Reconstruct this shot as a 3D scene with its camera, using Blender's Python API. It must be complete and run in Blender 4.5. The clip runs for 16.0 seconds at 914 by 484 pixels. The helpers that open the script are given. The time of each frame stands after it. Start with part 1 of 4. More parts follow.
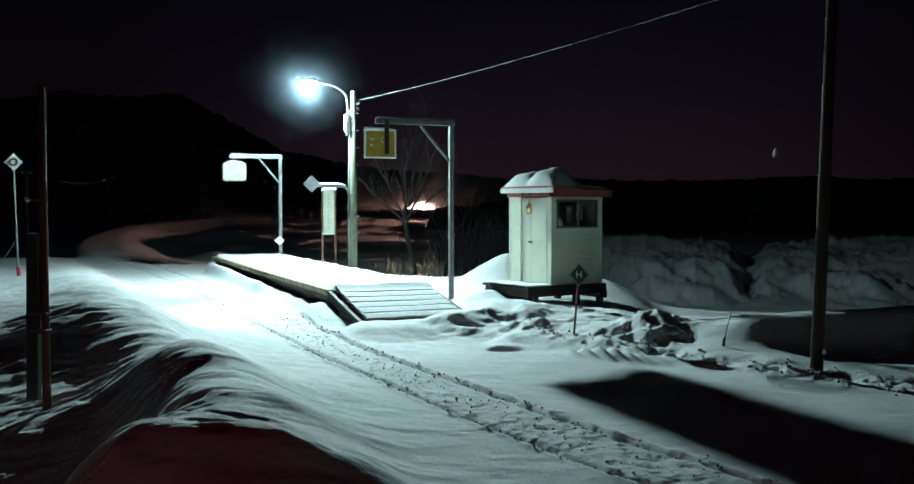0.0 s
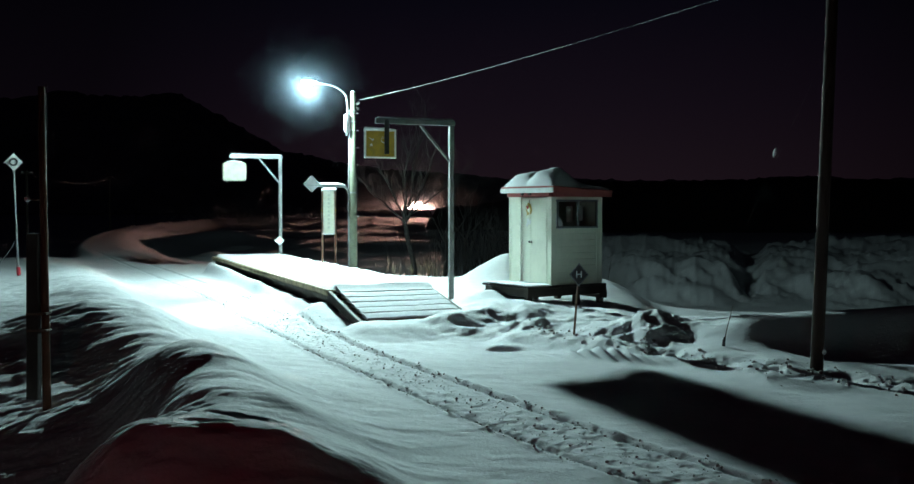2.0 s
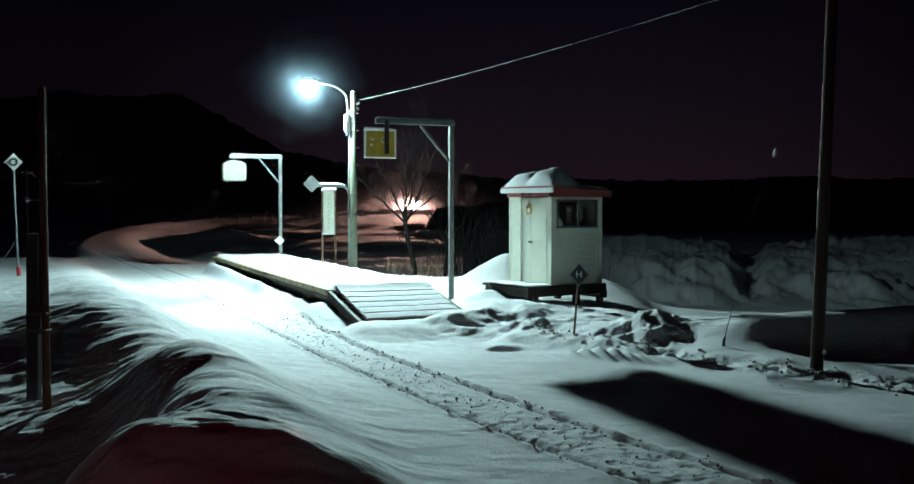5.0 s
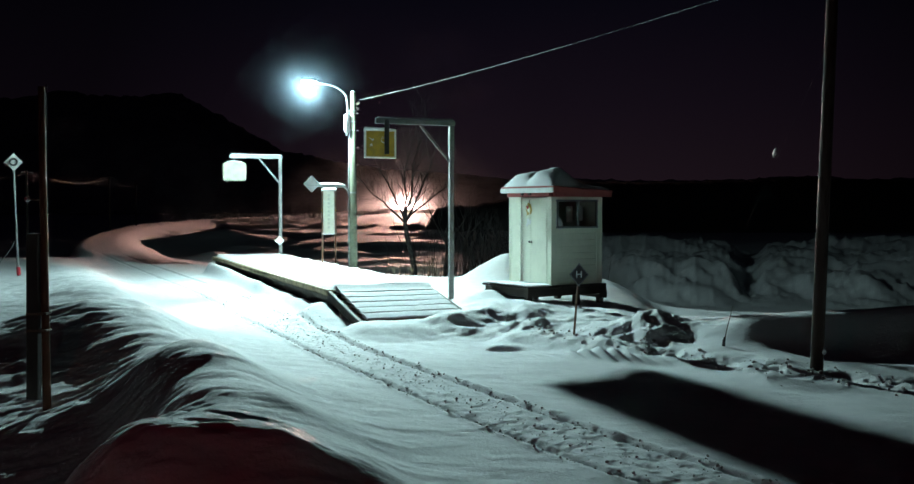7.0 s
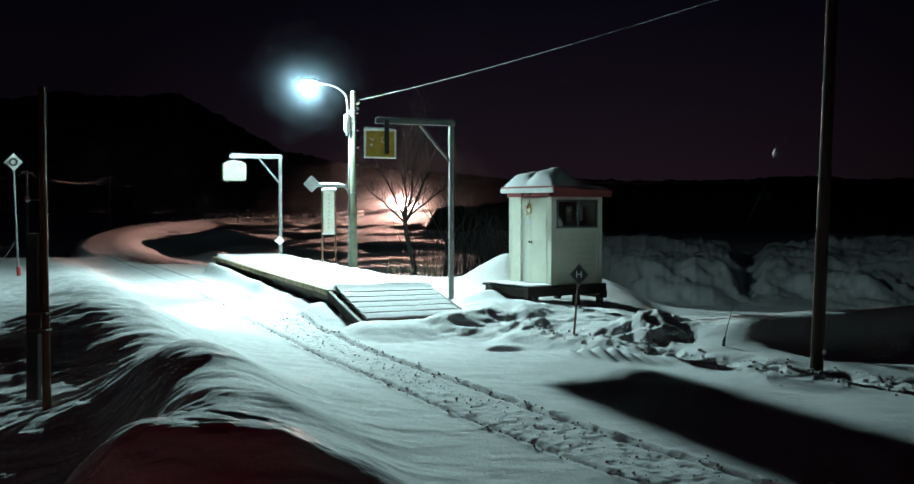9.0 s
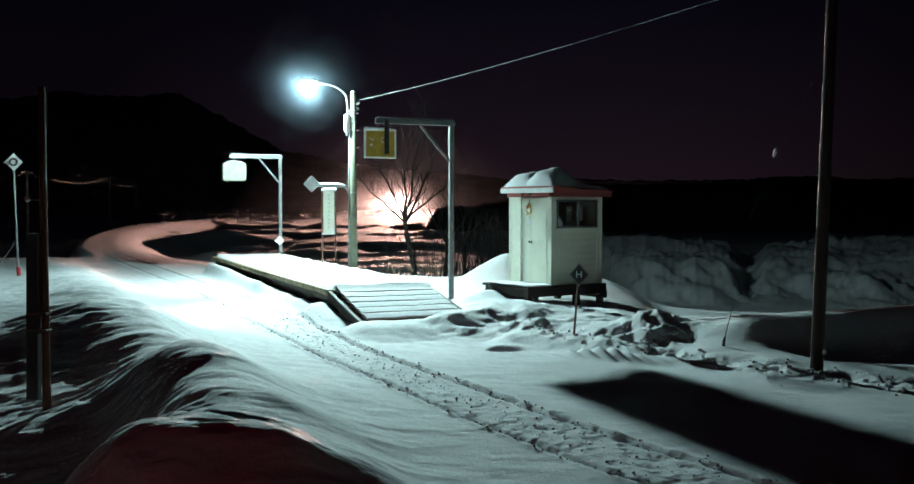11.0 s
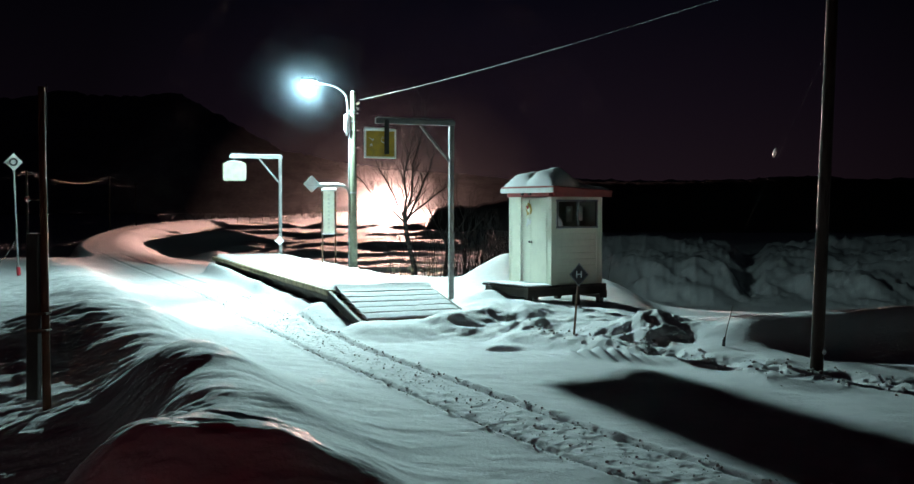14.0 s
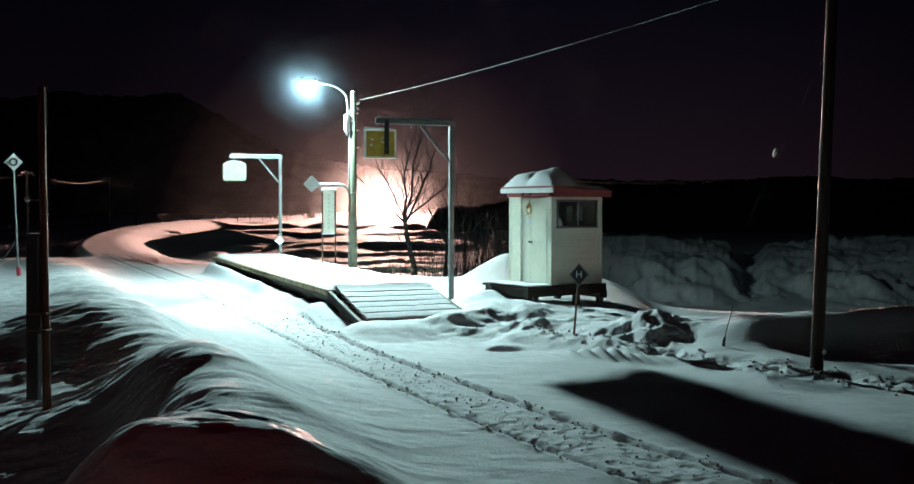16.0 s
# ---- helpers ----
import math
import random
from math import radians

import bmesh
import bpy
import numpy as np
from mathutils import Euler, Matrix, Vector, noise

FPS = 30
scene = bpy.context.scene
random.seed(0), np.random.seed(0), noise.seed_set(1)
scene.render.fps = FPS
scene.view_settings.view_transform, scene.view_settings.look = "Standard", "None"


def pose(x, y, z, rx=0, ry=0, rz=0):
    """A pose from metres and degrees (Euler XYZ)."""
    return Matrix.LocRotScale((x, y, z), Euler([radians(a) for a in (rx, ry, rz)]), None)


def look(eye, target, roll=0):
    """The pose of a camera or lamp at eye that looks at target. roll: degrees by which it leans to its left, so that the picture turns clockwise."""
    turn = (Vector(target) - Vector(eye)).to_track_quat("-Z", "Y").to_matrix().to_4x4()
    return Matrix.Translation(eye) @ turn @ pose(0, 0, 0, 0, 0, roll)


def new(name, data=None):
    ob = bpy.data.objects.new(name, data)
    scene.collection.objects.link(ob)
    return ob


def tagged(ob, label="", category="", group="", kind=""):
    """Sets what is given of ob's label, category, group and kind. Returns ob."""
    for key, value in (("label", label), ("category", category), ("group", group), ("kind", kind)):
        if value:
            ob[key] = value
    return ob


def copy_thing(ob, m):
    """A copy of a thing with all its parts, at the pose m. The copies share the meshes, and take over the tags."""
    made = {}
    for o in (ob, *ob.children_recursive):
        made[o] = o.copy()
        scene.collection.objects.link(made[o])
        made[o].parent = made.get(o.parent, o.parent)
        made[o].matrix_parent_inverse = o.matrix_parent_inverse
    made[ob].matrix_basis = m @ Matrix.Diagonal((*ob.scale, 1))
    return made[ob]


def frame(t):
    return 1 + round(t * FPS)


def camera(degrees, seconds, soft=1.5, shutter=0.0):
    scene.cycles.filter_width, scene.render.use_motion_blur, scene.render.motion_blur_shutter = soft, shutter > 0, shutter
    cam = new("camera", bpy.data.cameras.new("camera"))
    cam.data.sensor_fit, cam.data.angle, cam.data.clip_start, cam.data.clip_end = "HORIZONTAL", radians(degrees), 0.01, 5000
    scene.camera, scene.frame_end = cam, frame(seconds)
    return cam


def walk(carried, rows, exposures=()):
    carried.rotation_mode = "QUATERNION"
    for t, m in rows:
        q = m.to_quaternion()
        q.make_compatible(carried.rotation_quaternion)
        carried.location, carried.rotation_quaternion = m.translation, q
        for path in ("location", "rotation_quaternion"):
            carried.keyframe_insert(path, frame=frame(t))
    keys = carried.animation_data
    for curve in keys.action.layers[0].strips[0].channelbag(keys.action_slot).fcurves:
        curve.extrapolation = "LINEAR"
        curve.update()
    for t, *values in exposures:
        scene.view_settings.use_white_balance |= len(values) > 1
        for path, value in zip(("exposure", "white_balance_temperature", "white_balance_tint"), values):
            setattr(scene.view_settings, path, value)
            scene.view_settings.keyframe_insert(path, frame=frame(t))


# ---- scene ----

# ---------------------------------------------------------------- camera
cam = camera(49.5, 16.0)
STAND = pose(0.0, 0.0, 2.8, 87.98, 0, 0)
walk(cam, [(0.0, STAND), (16.0, STAND)])

# ---------------------------------------------------------------- world and lamps
world = bpy.data.worlds.new("night_sky")
scene.world = world
world.use_nodes = True
wn, wl = world.node_tree.nodes, world.node_tree.links
bg = wn["Background"]
geo = wn.new("ShaderNodeTexCoord")
sep = wn.new("ShaderNodeSeparateXYZ")
wl.new(geo.outputs["Generated"], sep.inputs[0])
ramp = wn.new("ShaderNodeValToRGB")
wl.new(sep.outputs["Z"], ramp.inputs[0])
r = ramp.color_ramp
r.elements[0].position, r.elements[0].color = 0.0, (0.0120, 0.0068, 0.0100, 1)
r.elements[1].position, r.elements[1].color = 0.45, (0.0008, 0.0008, 0.0021, 1)
e = r.elements.new(0.10)
e.color = (0.0066, 0.0041, 0.0076, 1)
e = r.elements.new(0.20)
e.color = (0.0026, 0.0022, 0.0050, 1)
low_glow = wn.new("ShaderNodeVectorMath")          # sky made brighter, low in one direction
low_glow.operation = "DOT_PRODUCT"
low_glow.inputs[1].default_value = (0.05, 0.997, 0.05)
wl.new(geo.outputs["Generated"], low_glow.inputs[0])
side = wn.new("ShaderNodeMapRange")
side.inputs[1].default_value, side.inputs[2].default_value, side.inputs[3].default_value, side.inputs[4].default_value = 0.92, 0.995, 0.55, 1.3
wl.new(low_glow.outputs["Value"], side.inputs[0])
dim = wn.new("ShaderNodeMix")
dim.data_type, dim.blend_type = "RGBA", "MULTIPLY"
dim.inputs[0].default_value = 1.0
wl.new(ramp.outputs[0], dim.inputs[6])
wl.new(side.outputs[0], dim.inputs[7])
wl.new(dim.outputs[2], bg.inputs[0])
bg.inputs[1].default_value = 0.75

LAMP = (-5.32, 35.33, 7.30)          # the LED head over the platform


def lamp(name, kind, place, power, colour, size):
    data = bpy.data.lights.new(name, kind)
    data.energy, data.color = power, colour
    data.shadow_soft_size = size
    ob = new(name, data)
    ob.location = place
    return ob


LED = (0.66, 0.97, 0.965)
lamp("street_lamp_light", "POINT", (LAMP[0], LAMP[1], LAMP[2] - 0.12), 10500, LED, 0.14)
beam = lamp("street_lamp_beam", "SPOT", (LAMP[0], LAMP[1], LAMP[2] - 0.12), 34000, LED, 0.14)
beam.matrix_basis = look((LAMP[0], LAMP[1], LAMP[2] - 0.12), (-2.5, 24.5, 0.0))
beam.data.spot_size, beam.data.spot_blend = radians(66), 1.0
# unseen red lamp added by the camera: weak shine on near snow and poles
lamp("unseen_red_light", "POINT", (-3.0, 0.2, 1.9), 48, (1.0, 0.0, 0.06), 0.15)

# ---------------------------------------------------------------- plan
CORNER = Vector((-3.13, 24.5))       # near track-side corner of the platform
U = Vector((-0.387, 0.922))          # along the platform, away
N = Vector((0.922, 0.387))           # across it, away from the track
TOP = 0.75                           # platform height over the rails


def on(s, w, z=0.0):
    """A place s metres along and w metres across from the platform's near corner."""
    p = CORNER + U * s + N * w
    return Vector((p.x, p.y, z))


TRACK_PLAN = [(60, -95), (32, -42), (14, -10), (8.2, 0.4), (4.9, 6.0), (1.54, 11.6), (-0.75, 16.1), (-2.6, 19.9), (-4.37, 23.98), (-7.9, 32.3),
              (-11.9, 40.6), (-19.4, 56.5), (-26.6, 73), (-37, 105), (-45.7, 140), (-54.5, 190), (-57.5, 255), (-50, 320), (-31.5, 412),
              (-25.5, 487), (-19.8, 560), (-10, 700), (0, 900), (10, 1500)]


def spline(points, steps=9):
    out = []
    pts = [Vector(p) for p in points]
    for i in range(len(pts) - 1):
        a, b = pts[i], pts[i + 1]
        p0, p3 = pts[max(i - 1, 0)], pts[min(i + 2, len(pts) - 1)]
        d = (b - a).length
        ta = (b - p0).normalized() * d
        tb = (p3 - a).normalized() * d
        for k in range(steps):
            t = k / steps
            out.append(a * (2 * t**3 - 3 * t**2 + 1) + ta * (t**3 - 2 * t**2 + t) + b * (-2 * t**3 + 3 * t**2) + tb * (t**3 - t**2))
    out.append(pts[-1])
    return out


TRACK = np.array([tuple(p) for p in spline(TRACK_PLAN)])


def track_offset(x, y):
    """Signed distance to the track's middle, positive on the platform's side."""
    a = TRACK[:-1]
    d = TRACK[1:] - a
    n2 = (d ** 2).sum(1)
    best = np.full(x.shape, 1e9)
    near2 = np.full(x.shape, 1e18)
    for i in range(len(a)):
        px, py = x - a[i, 0], y - a[i, 1]
        t = np.clip((px * d[i, 0] + py * d[i, 1]) / n2[i], 0, 1)
        d2 = (px - t * d[i, 0]) ** 2 + (py - t * d[i, 1]) ** 2
        k = np.nonzero(d2 < near2)
        near2[k] = d2[k]
        best[k] = np.where(d[i, 0] * py[k] - d[i, 1] * px[k] < 0, 1.0, -1.0)
    return best * np.sqrt(near2)


def track_level(y):
    """The line climbs gently beyond the curve."""
    return 1.7 * smooth(280, 420, y)


def smooth(a, b, v):
    t = np.clip((np.asarray(v, float) - a) / (b - a), 0, 1)
    return t * t * (3 - 2 * t)


# value noise, vectorised
LATTICE = np.random.RandomState(7).rand(256, 256)


def vnoise(x, y):
    xi, yi = np.floor(x).astype(int), np.floor(y).astype(int)
    fx, fy = x - xi, y - yi
    fx, fy = fx * fx * (3 - 2 * fx), fy * fy * (3 - 2 * fy)
    g = lambda i, j: LATTICE[i % 256, j % 256]
    top = g(xi, yi) * (1 - fx) + g(xi + 1, yi) * fx
    low = g(xi, yi + 1) * (1 - fx) + g(xi + 1, yi + 1) * fx
    return (top * (1 - fy) + low * fy) * 2 - 1


def fractal(x, y, octaves=4):
    out, amp = 0, 1.0
    for o in range(octaves):
        out = out + amp * vnoise(x * 2**o + 17.3 * o, y * 2**o + 5.1 * o)
        amp *= 0.5
    return out


def bump(x, y, cx, cy, rx, ry, turn, h, power=1.0):
    c, s = math.cos(radians(turn)), math.sin(radians(turn))
    dx, dy = x - cx, y - cy
    a, b = (dx * c + dy * s) / rx, (-dx * s + dy * c) / ry
    return h * np.exp(-((a * a + b * b) ** power))


def dune(x, y, cx, cy, rx, far, lee, turn, h):
    """A hummock: long on its far side, steep on its near side."""
    c, s = math.cos(radians(turn)), math.sin(radians(turn))
    dx, dy = x - cx, y - cy
    a, b = (dx * c + dy * s) / rx, -dx * s + dy * c
    b = np.where(b > 0, b / far, b / lee)
    return h * np.exp(-(a * a + b * b))


def ground_height(x, y):
    x, y = np.asarray(x, float), np.asarray(y, float)
    w = track_offset(x, y)
    near = 1 - smooth(30, 60, y)
    # place along and across the platform
    px, py = x - CORNER.x, y - CORNER.y
    s, a = px * U.x + py * U.y, px * N.x + py * N.y
    z = track_level(y) * np.ones_like(x)
    # fields lie lower than the line, with long drifts
    left_field = smooth(0.95, 4.2, -w)
    right_field = smooth(1.1, 9, w)
    beyond = smooth(36, 52, y + 0.35 * x)
    z += right_field * beyond * (-1.45 + 0.07 * fractal(x / 11, y / 14, 3)) * (1 - 0.6 * smooth(190, 320, y))
    # long drifts across the field: gentle far sides, steep near sides
    yw = y * (1 + 0.08 * fractal(x / 7, y / 25, 3)) + 0.10 * x
    ridges = np.array([54, 60, 67, 77, 91, 112, 145, 195, 270])
    k = np.clip(np.searchsorted(ridges, yw) - 1, 0, len(ridges) - 2)
    along = np.clip((yw - ridges[k]) / (ridges[k + 1] - ridges[k]), 0, 1)
    rise = np.where(along > 0.9, (along - 0.9) / 0.1, 1 - along / 0.9)
    z += right_field * smooth(50, 56, yw) * (1 - smooth(190, 260, yw)) * (1 - smooth(6, 14, x)) * rise * 0.011 * (ridges[k + 1] - ridges[k]) * np.clip(0.55 + 0.9 * vnoise(x / 4, k * 3.3 + y / 30), 0, 1.4)
    z += bump(x, y, -30, 92, 11, 30, 20, -1.3) * right_field + bump(x, y, -18.6, 76, 2.6, 20, 16, 1.5) * right_field + bump(x, y, -31, 128, 5.5, 7, 15, 1.4) * right_field
    z += left_field * smooth(54, 70, y) * (-4.6 + 0.3 * fractal(x / 11 + 3, y / 16, 3))
    z += smooth(2.0, 5, np.abs(w)) * smooth(60, 80, y) * np.where(w > 0, 0.03, 0.16) * fractal(x / 3, y / 4, 3)
    # added bank across the far ground to block low light, open at the line
    z += 0.8 * np.exp(-((y - 398) / 7) ** 2) * smooth(1.8, 4.5, np.abs(w)) * smooth(-90, -70, x) * (1 - smooth(4, 14, x)) * (1 + 0.25 * vnoise(x / 5, 3.0))
    # ploughed bank left of the line, and wind-carved hummocks with steep lee sides
    crest = -3.4 + 0.3 * vnoise(x / 2.7 + 4, y / 3.1)
    bank = np.where(w > crest, np.exp(-((w - crest) / 0.9) ** 2), np.exp(-((w - crest) / 1.8) ** 2))
    z += near * bank * (0.40 + 0.08 * vnoise(x / 2.3, y / 2.0 + 9)) * (0.45 + 0.55 * smooth(8.5, 12.5, y))
    side = smooth(2.4, 4.5, -w)
    z += near * side * 0.16
    carved = near * smooth(3.0, 7.0, y)
    rx, ry = x + 0.35 * y, y - 0.35 * x
    z += carved * side * (0.035 * fractal(rx / 1.7, ry / 0.9, 6))
    band = (y + 0.22 * x) / 1.55 + 0.55 * fractal(x / 2.6, y / 2.6, 4)
    fr = band - np.floor(band)
    step = np.where(fr < 0.28, smooth(0, 0.28, fr), 1 - (fr - 0.28) / 0.72)
    z += carved * smooth(3.2, 4.4, -w) * (0.022 + 0.015 * vnoise(x / 1.8, y / 1.8 + 3)) * step
    z += near * smooth(0.9, 2.0, -w) * 0.012 * fractal(rx / 1.2, ry / 0.5, 4)
    wx, wy = x + 0.25 * fractal(x / 1.3 + 5, y / 1.3, 3), y + 0.18 * fractal(x / 1.1, y / 1.1 + 8, 3)
    z += dune(wx, wy, -7.2, 20.0, 2.4, 2.0, 1.6, 14, 0.48)
    z += dune(wx, wy, -5.4, 17.4, 1.9, 1.6, 1.2, 16, 0.17)
    z += dune(wx, wy, -4.3, 14.4, 2.0, 1.6, 1.4, 16, 0.40)
    z += dune(wx, wy, -2.7, 11.6, 1.6, 1.3, 1.1, 14, 0.17)
    z += dune(wx, wy, -2.75, 8.8, 1.5, 1.3, 0.8, 3, 0.64)
    z += dune(wx, wy, -1.5, 8.8, 1.0, 1.0, 0.8, 20, 0.10)
    # the snow falls away towards the road, about as steeply as the lamp's light
    z -= near * smooth(-2.8, -5.0, x) * smooth(3.2, 5.0, -w) * np.clip((18.5 - y) * 0.17, 0, 1.7) * smooth(-3, 3, y)
    z += carved * smooth(3.2, 4.6, -w) * 0.026 * fractal((x + 0.5 * y) / 0.5 + 3, (y - 0.3 * x) / 0.17, 4)
    # low berm right of the line, flat ground before the path and a raised verge beyond it
    z += np.exp(-((w - np.interp(y, [12, 15, 17.5], [4.3, 4.1, 3.3])) / 0.7) ** 2) * 0.07 * (1 - smooth(17, 18.8, y)) * smooth(6, 10, y)
    right = smooth(1.9, 3.4, w)
    path_y = np.interp(x, [0, 2.4, 3.9, 4.8, 7.0, 12], [22.5, 20.2, 18.2, 16.3, 15.4, 14.9])
    verge = smooth(-1.7, -0.2, y - path_y)
    verge = verge * (1 - 0.95 * smooth(5.0, 7.0, x))
    z += near * right * (0.02 + 0.20 * verge + (0.03 + 0.06 * verge) * fractal(x / 2.4, y / 2.0, 3))
    # trodden path from the road to the shelter
    path = np.exp(-((y - path_y) / 0.8) ** 2) * smooth(0.5, 2.2, x) * smooth(2.2, 3.2, w)
    z += path * (-0.06 + 0.09 * fractal(x / 0.42, y / 0.5, 4))
    # cut face of the path's bank, scored by a shovel
    cut = bump(x, y, 2.7, 17.9, 0.75, 0.30, -28, 1.0)
    z += cut * (0.20 + 0.06 * np.sin((x + 0.35 * y) * 2 * np.pi / 0.21))
    # heaps round the shelter
    z += bump(x, y, 4.05, 20.1, 0.75, 0.75, 10, 0.54)
    z += bump(x, y, 2.0, 22.6, 2.2, 0.9, -25, 0.16)
    z += bump(x, y, 1.7, 31.2, 1.5, 1.6, -20, 1.15)
    z += bump(x, y, 4.6, 29.4, 1.0, 1.5, 10, 0.25) + bump(x, y, 5.6, 34.0, 2.4, 2.2, 0, 0.30)
    z += bump(x, y, 3.8, 20.0, 1.0, 1.0, 0, 1.0) * 0.12 * fractal(x / 0.38, y / 0.42, 4)
    # ridge beyond the path, in the shelter's shadow, and the lower field behind it
    dy = y - 19.3 - 0.15 * vnoise(x / 1.3, 2.5)
    ridge_h = np.interp(x, [4.5, 4.95, 5.4, 5.76, 6.93, 8.9, 14, 24], [0, 0.24, 0.42, 0.55, 0.74, 0.84, 0.86, 0.6])
    z += np.where(dy < 0, np.exp(-(dy / 0.72) ** 2), np.exp(-(dy / 2.2) ** 2)) * ridge_h
    z -= smooth(1.6, 6.5, dy) * smooth(4.0, 7.5, x) * (0.85 + 1.1 * smooth(36, 44, y)) * (1 - smooth(80, 120, y))
    # ploughed heaps with lumps as big as a cart
    heaps = smooth(56, 76, y + 3 * vnoise(x / 4.3, y / 9)) * (1 - smooth(86, 110, y)) * smooth(9, 13, x)
    lumps = np.abs(vnoise(x / 2.4 + 3.7, y / 3.6)) * 0.9 + np.abs(vnoise(x / 1.2 + 0.3 * y, y / 1.7 + 6)) * 0.55 + np.abs(vnoise(x / 0.55 + 2 - 0.4 * y, y / 0.8)) * 0.25
    gap = 1 - 0.45 * np.exp(-((x / np.maximum(y, 1) - 0.295) / 0.016) ** 2)
    z += heaps * gap * (3.5 + 0.6 * vnoise(x / 7, y / 8)) - np.minimum(heaps * 3, 1) * 1.0 * lumps
    z += bump(x, y, 0.8, 26.4, 0.9, 0.8, 0, 0.42)
    # packed snow between the rails and the wheel grooves
    bed = (1 - smooth(0.45, 0.75, np.abs(w)))
    fine = (1 - smooth(40, 70, y))
    z += fine * bed * (0.014 * fractal(x / 0.13, y / 0.13, 3) + 0.008)
    groove = np.exp(-((np.abs(w) - 0.53) / 0.06) ** 2)
    z -= fine * groove * (0.055 + 0.02 * vnoise(x / 0.3, y / 0.3))
    z += fine * np.exp(-((np.abs(w) - 0.66) / 0.06) ** 2) * 0.02 * (1 + vnoise(x / 0.2, y / 0.2))
    # the platform keeps its own space clear
    under = smooth(-0.4, 0.3, a) * (1 - smooth(2.3, 3.0, a)) * smooth(-2.5, -1.2, s) * (1 - smooth(18.2, 19.5, s))
    z = z * (1 - under) + under * np.minimum(z, 0.12)
    along = smooth(-0.6, 0.6, s) * (1 - smooth(17.5, 19, s))
    z += along * np.exp(-((a + 0.17) / 0.22) ** 2) * (0.32 + 0.014 * s + 0.03 * vnoise(x / 0.9, y / 0.9))
    z += bump(x, y, -0.75, 22.0, 1.8, 0.6, 20, 0.20) + bump(x, y, 0.6, 24.6, 1.1, 1.9, 20, 0.12)
    z += bump(x, y, 1.5, 24.2, 1.4, 1.0, 20, 0.16)
    # snow drifted against the steps' side and foot
    lean = TOP - 0.27 + np.clip(s, -2.7, 0.3) * 0.197
    m = smooth(-1.3, -0.25, a) * (1 - smooth(-0.10, 0.02, a)) * smooth(-3.3, -2.5, s) * (1 - smooth(-0.3, 1.2, s))
    z = z + m * np.maximum(lean - z, 0)
    m = smooth(-0.7, 0.0, a) * (1 - smooth(2.6, 3.4, a)) * smooth(-4.6, -2.9, s) * (1 - smooth(-2.62, -2.5, s))
    z = z + m * np.maximum(TOP - 0.50 - z, 0)
    z += bump(x, y, 0.12, 21.7, 0.22, 0.09, -30, -0.24) + bump(x, y, 0.05, 21.95, 0.40, 0.16, -30, 0.05)
    z += bump(x, y, 0.95, 19.2, 0.22, 0.10, -14, -0.26) + bump(x, y, 0.92, 19.5, 0.36, 0.15, -14, 0.05)
    z += bump(x, y, 1.9, 22.0, 2.2, 2.2, 0, 1.0) * 0.10 * fractal(x / 0.55, y / 0.6, 5)
    z += 0.012 * fractal(x / 0.5, y / 0.35, 3) * (1 - smooth(25, 60, y))
    z += smooth(600, 2500, np.hypot(x, y)) * 6
    return z


def level(x, y):
    return float(ground_height(np.array([x]), np.array([y]))[0])


# ---------------------------------------------------------------- materials
def material(name, colour, rough=0.7, metal=0.0, grain=6.0, spread=0.25, relief=0.15, stain=0.8, stain_colour=None, detail=6.0):
    """Two scales of variation, a fine relief, and stains that run into another colour."""
    m = bpy.data.materials.new(name)
    m.use_nodes = True
    n, l = m.node_tree.nodes, m.node_tree.links
    p = n["Principled BSDF"]
    p.inputs["Metallic"].default_value = metal
    tc = n.new("ShaderNodeTexCoord")
    fine, coarse = n.new("ShaderNodeTexNoise"), n.new("ShaderNodeTexNoise")
    for t, sc in ((fine, grain * 8), (coarse, grain)):
        t.inputs["Scale"].default_value, t.inputs["Detail"].default_value = sc, detail
        l.new(tc.outputs["Object"], t.inputs["Vector"])
    mix = n.new("ShaderNodeMix")
    mix.data_type = "RGBA"
    dark = stain_colour or tuple(c * (1 - spread) for c in colour)
    mix.inputs[6].default_value, mix.inputs[7].default_value = (*dark, 1), (*colour, 1)
    rr = n.new("ShaderNodeMapRange")
    rr.inputs[1].default_value, rr.inputs[2].default_value = 0.5 - 0.35 * stain, 0.5 + 0.12
    l.new(coarse.outputs["Fac"], rr.inputs[0])
    l.new(rr.outputs[0], mix.inputs[0])
    mix2 = n.new("ShaderNodeMix")
    mix2.data_type, mix2.blend_type = "RGBA", "MULTIPLY"
    mix2.inputs[0].default_value = spread
    l.new(mix.outputs[2], mix2.inputs[6])
    l.new(fine.outputs["Fac"], mix2.inputs[7])
    l.new(mix2.outputs[2], p.inputs["Base Color"])
    ro = n.new("ShaderNodeMapRange")
    ro.inputs[3].default_value, ro.inputs[4].default_value = rough - 0.1, min(rough + 0.12, 1)
    l.new(fine.outputs["Fac"], ro.inputs[0])
    l.new(ro.outputs[0], p.inputs["Roughness"])
    b = n.new("ShaderNodeBump")
    b.inputs["Strength"].default_value, b.inputs["Distance"].default_value = relief, 0.01
    l.new(fine.outputs["Fac"], b.inputs["Height"])
    l.new(b.outputs[0], p.inputs["Normal"])
    return m


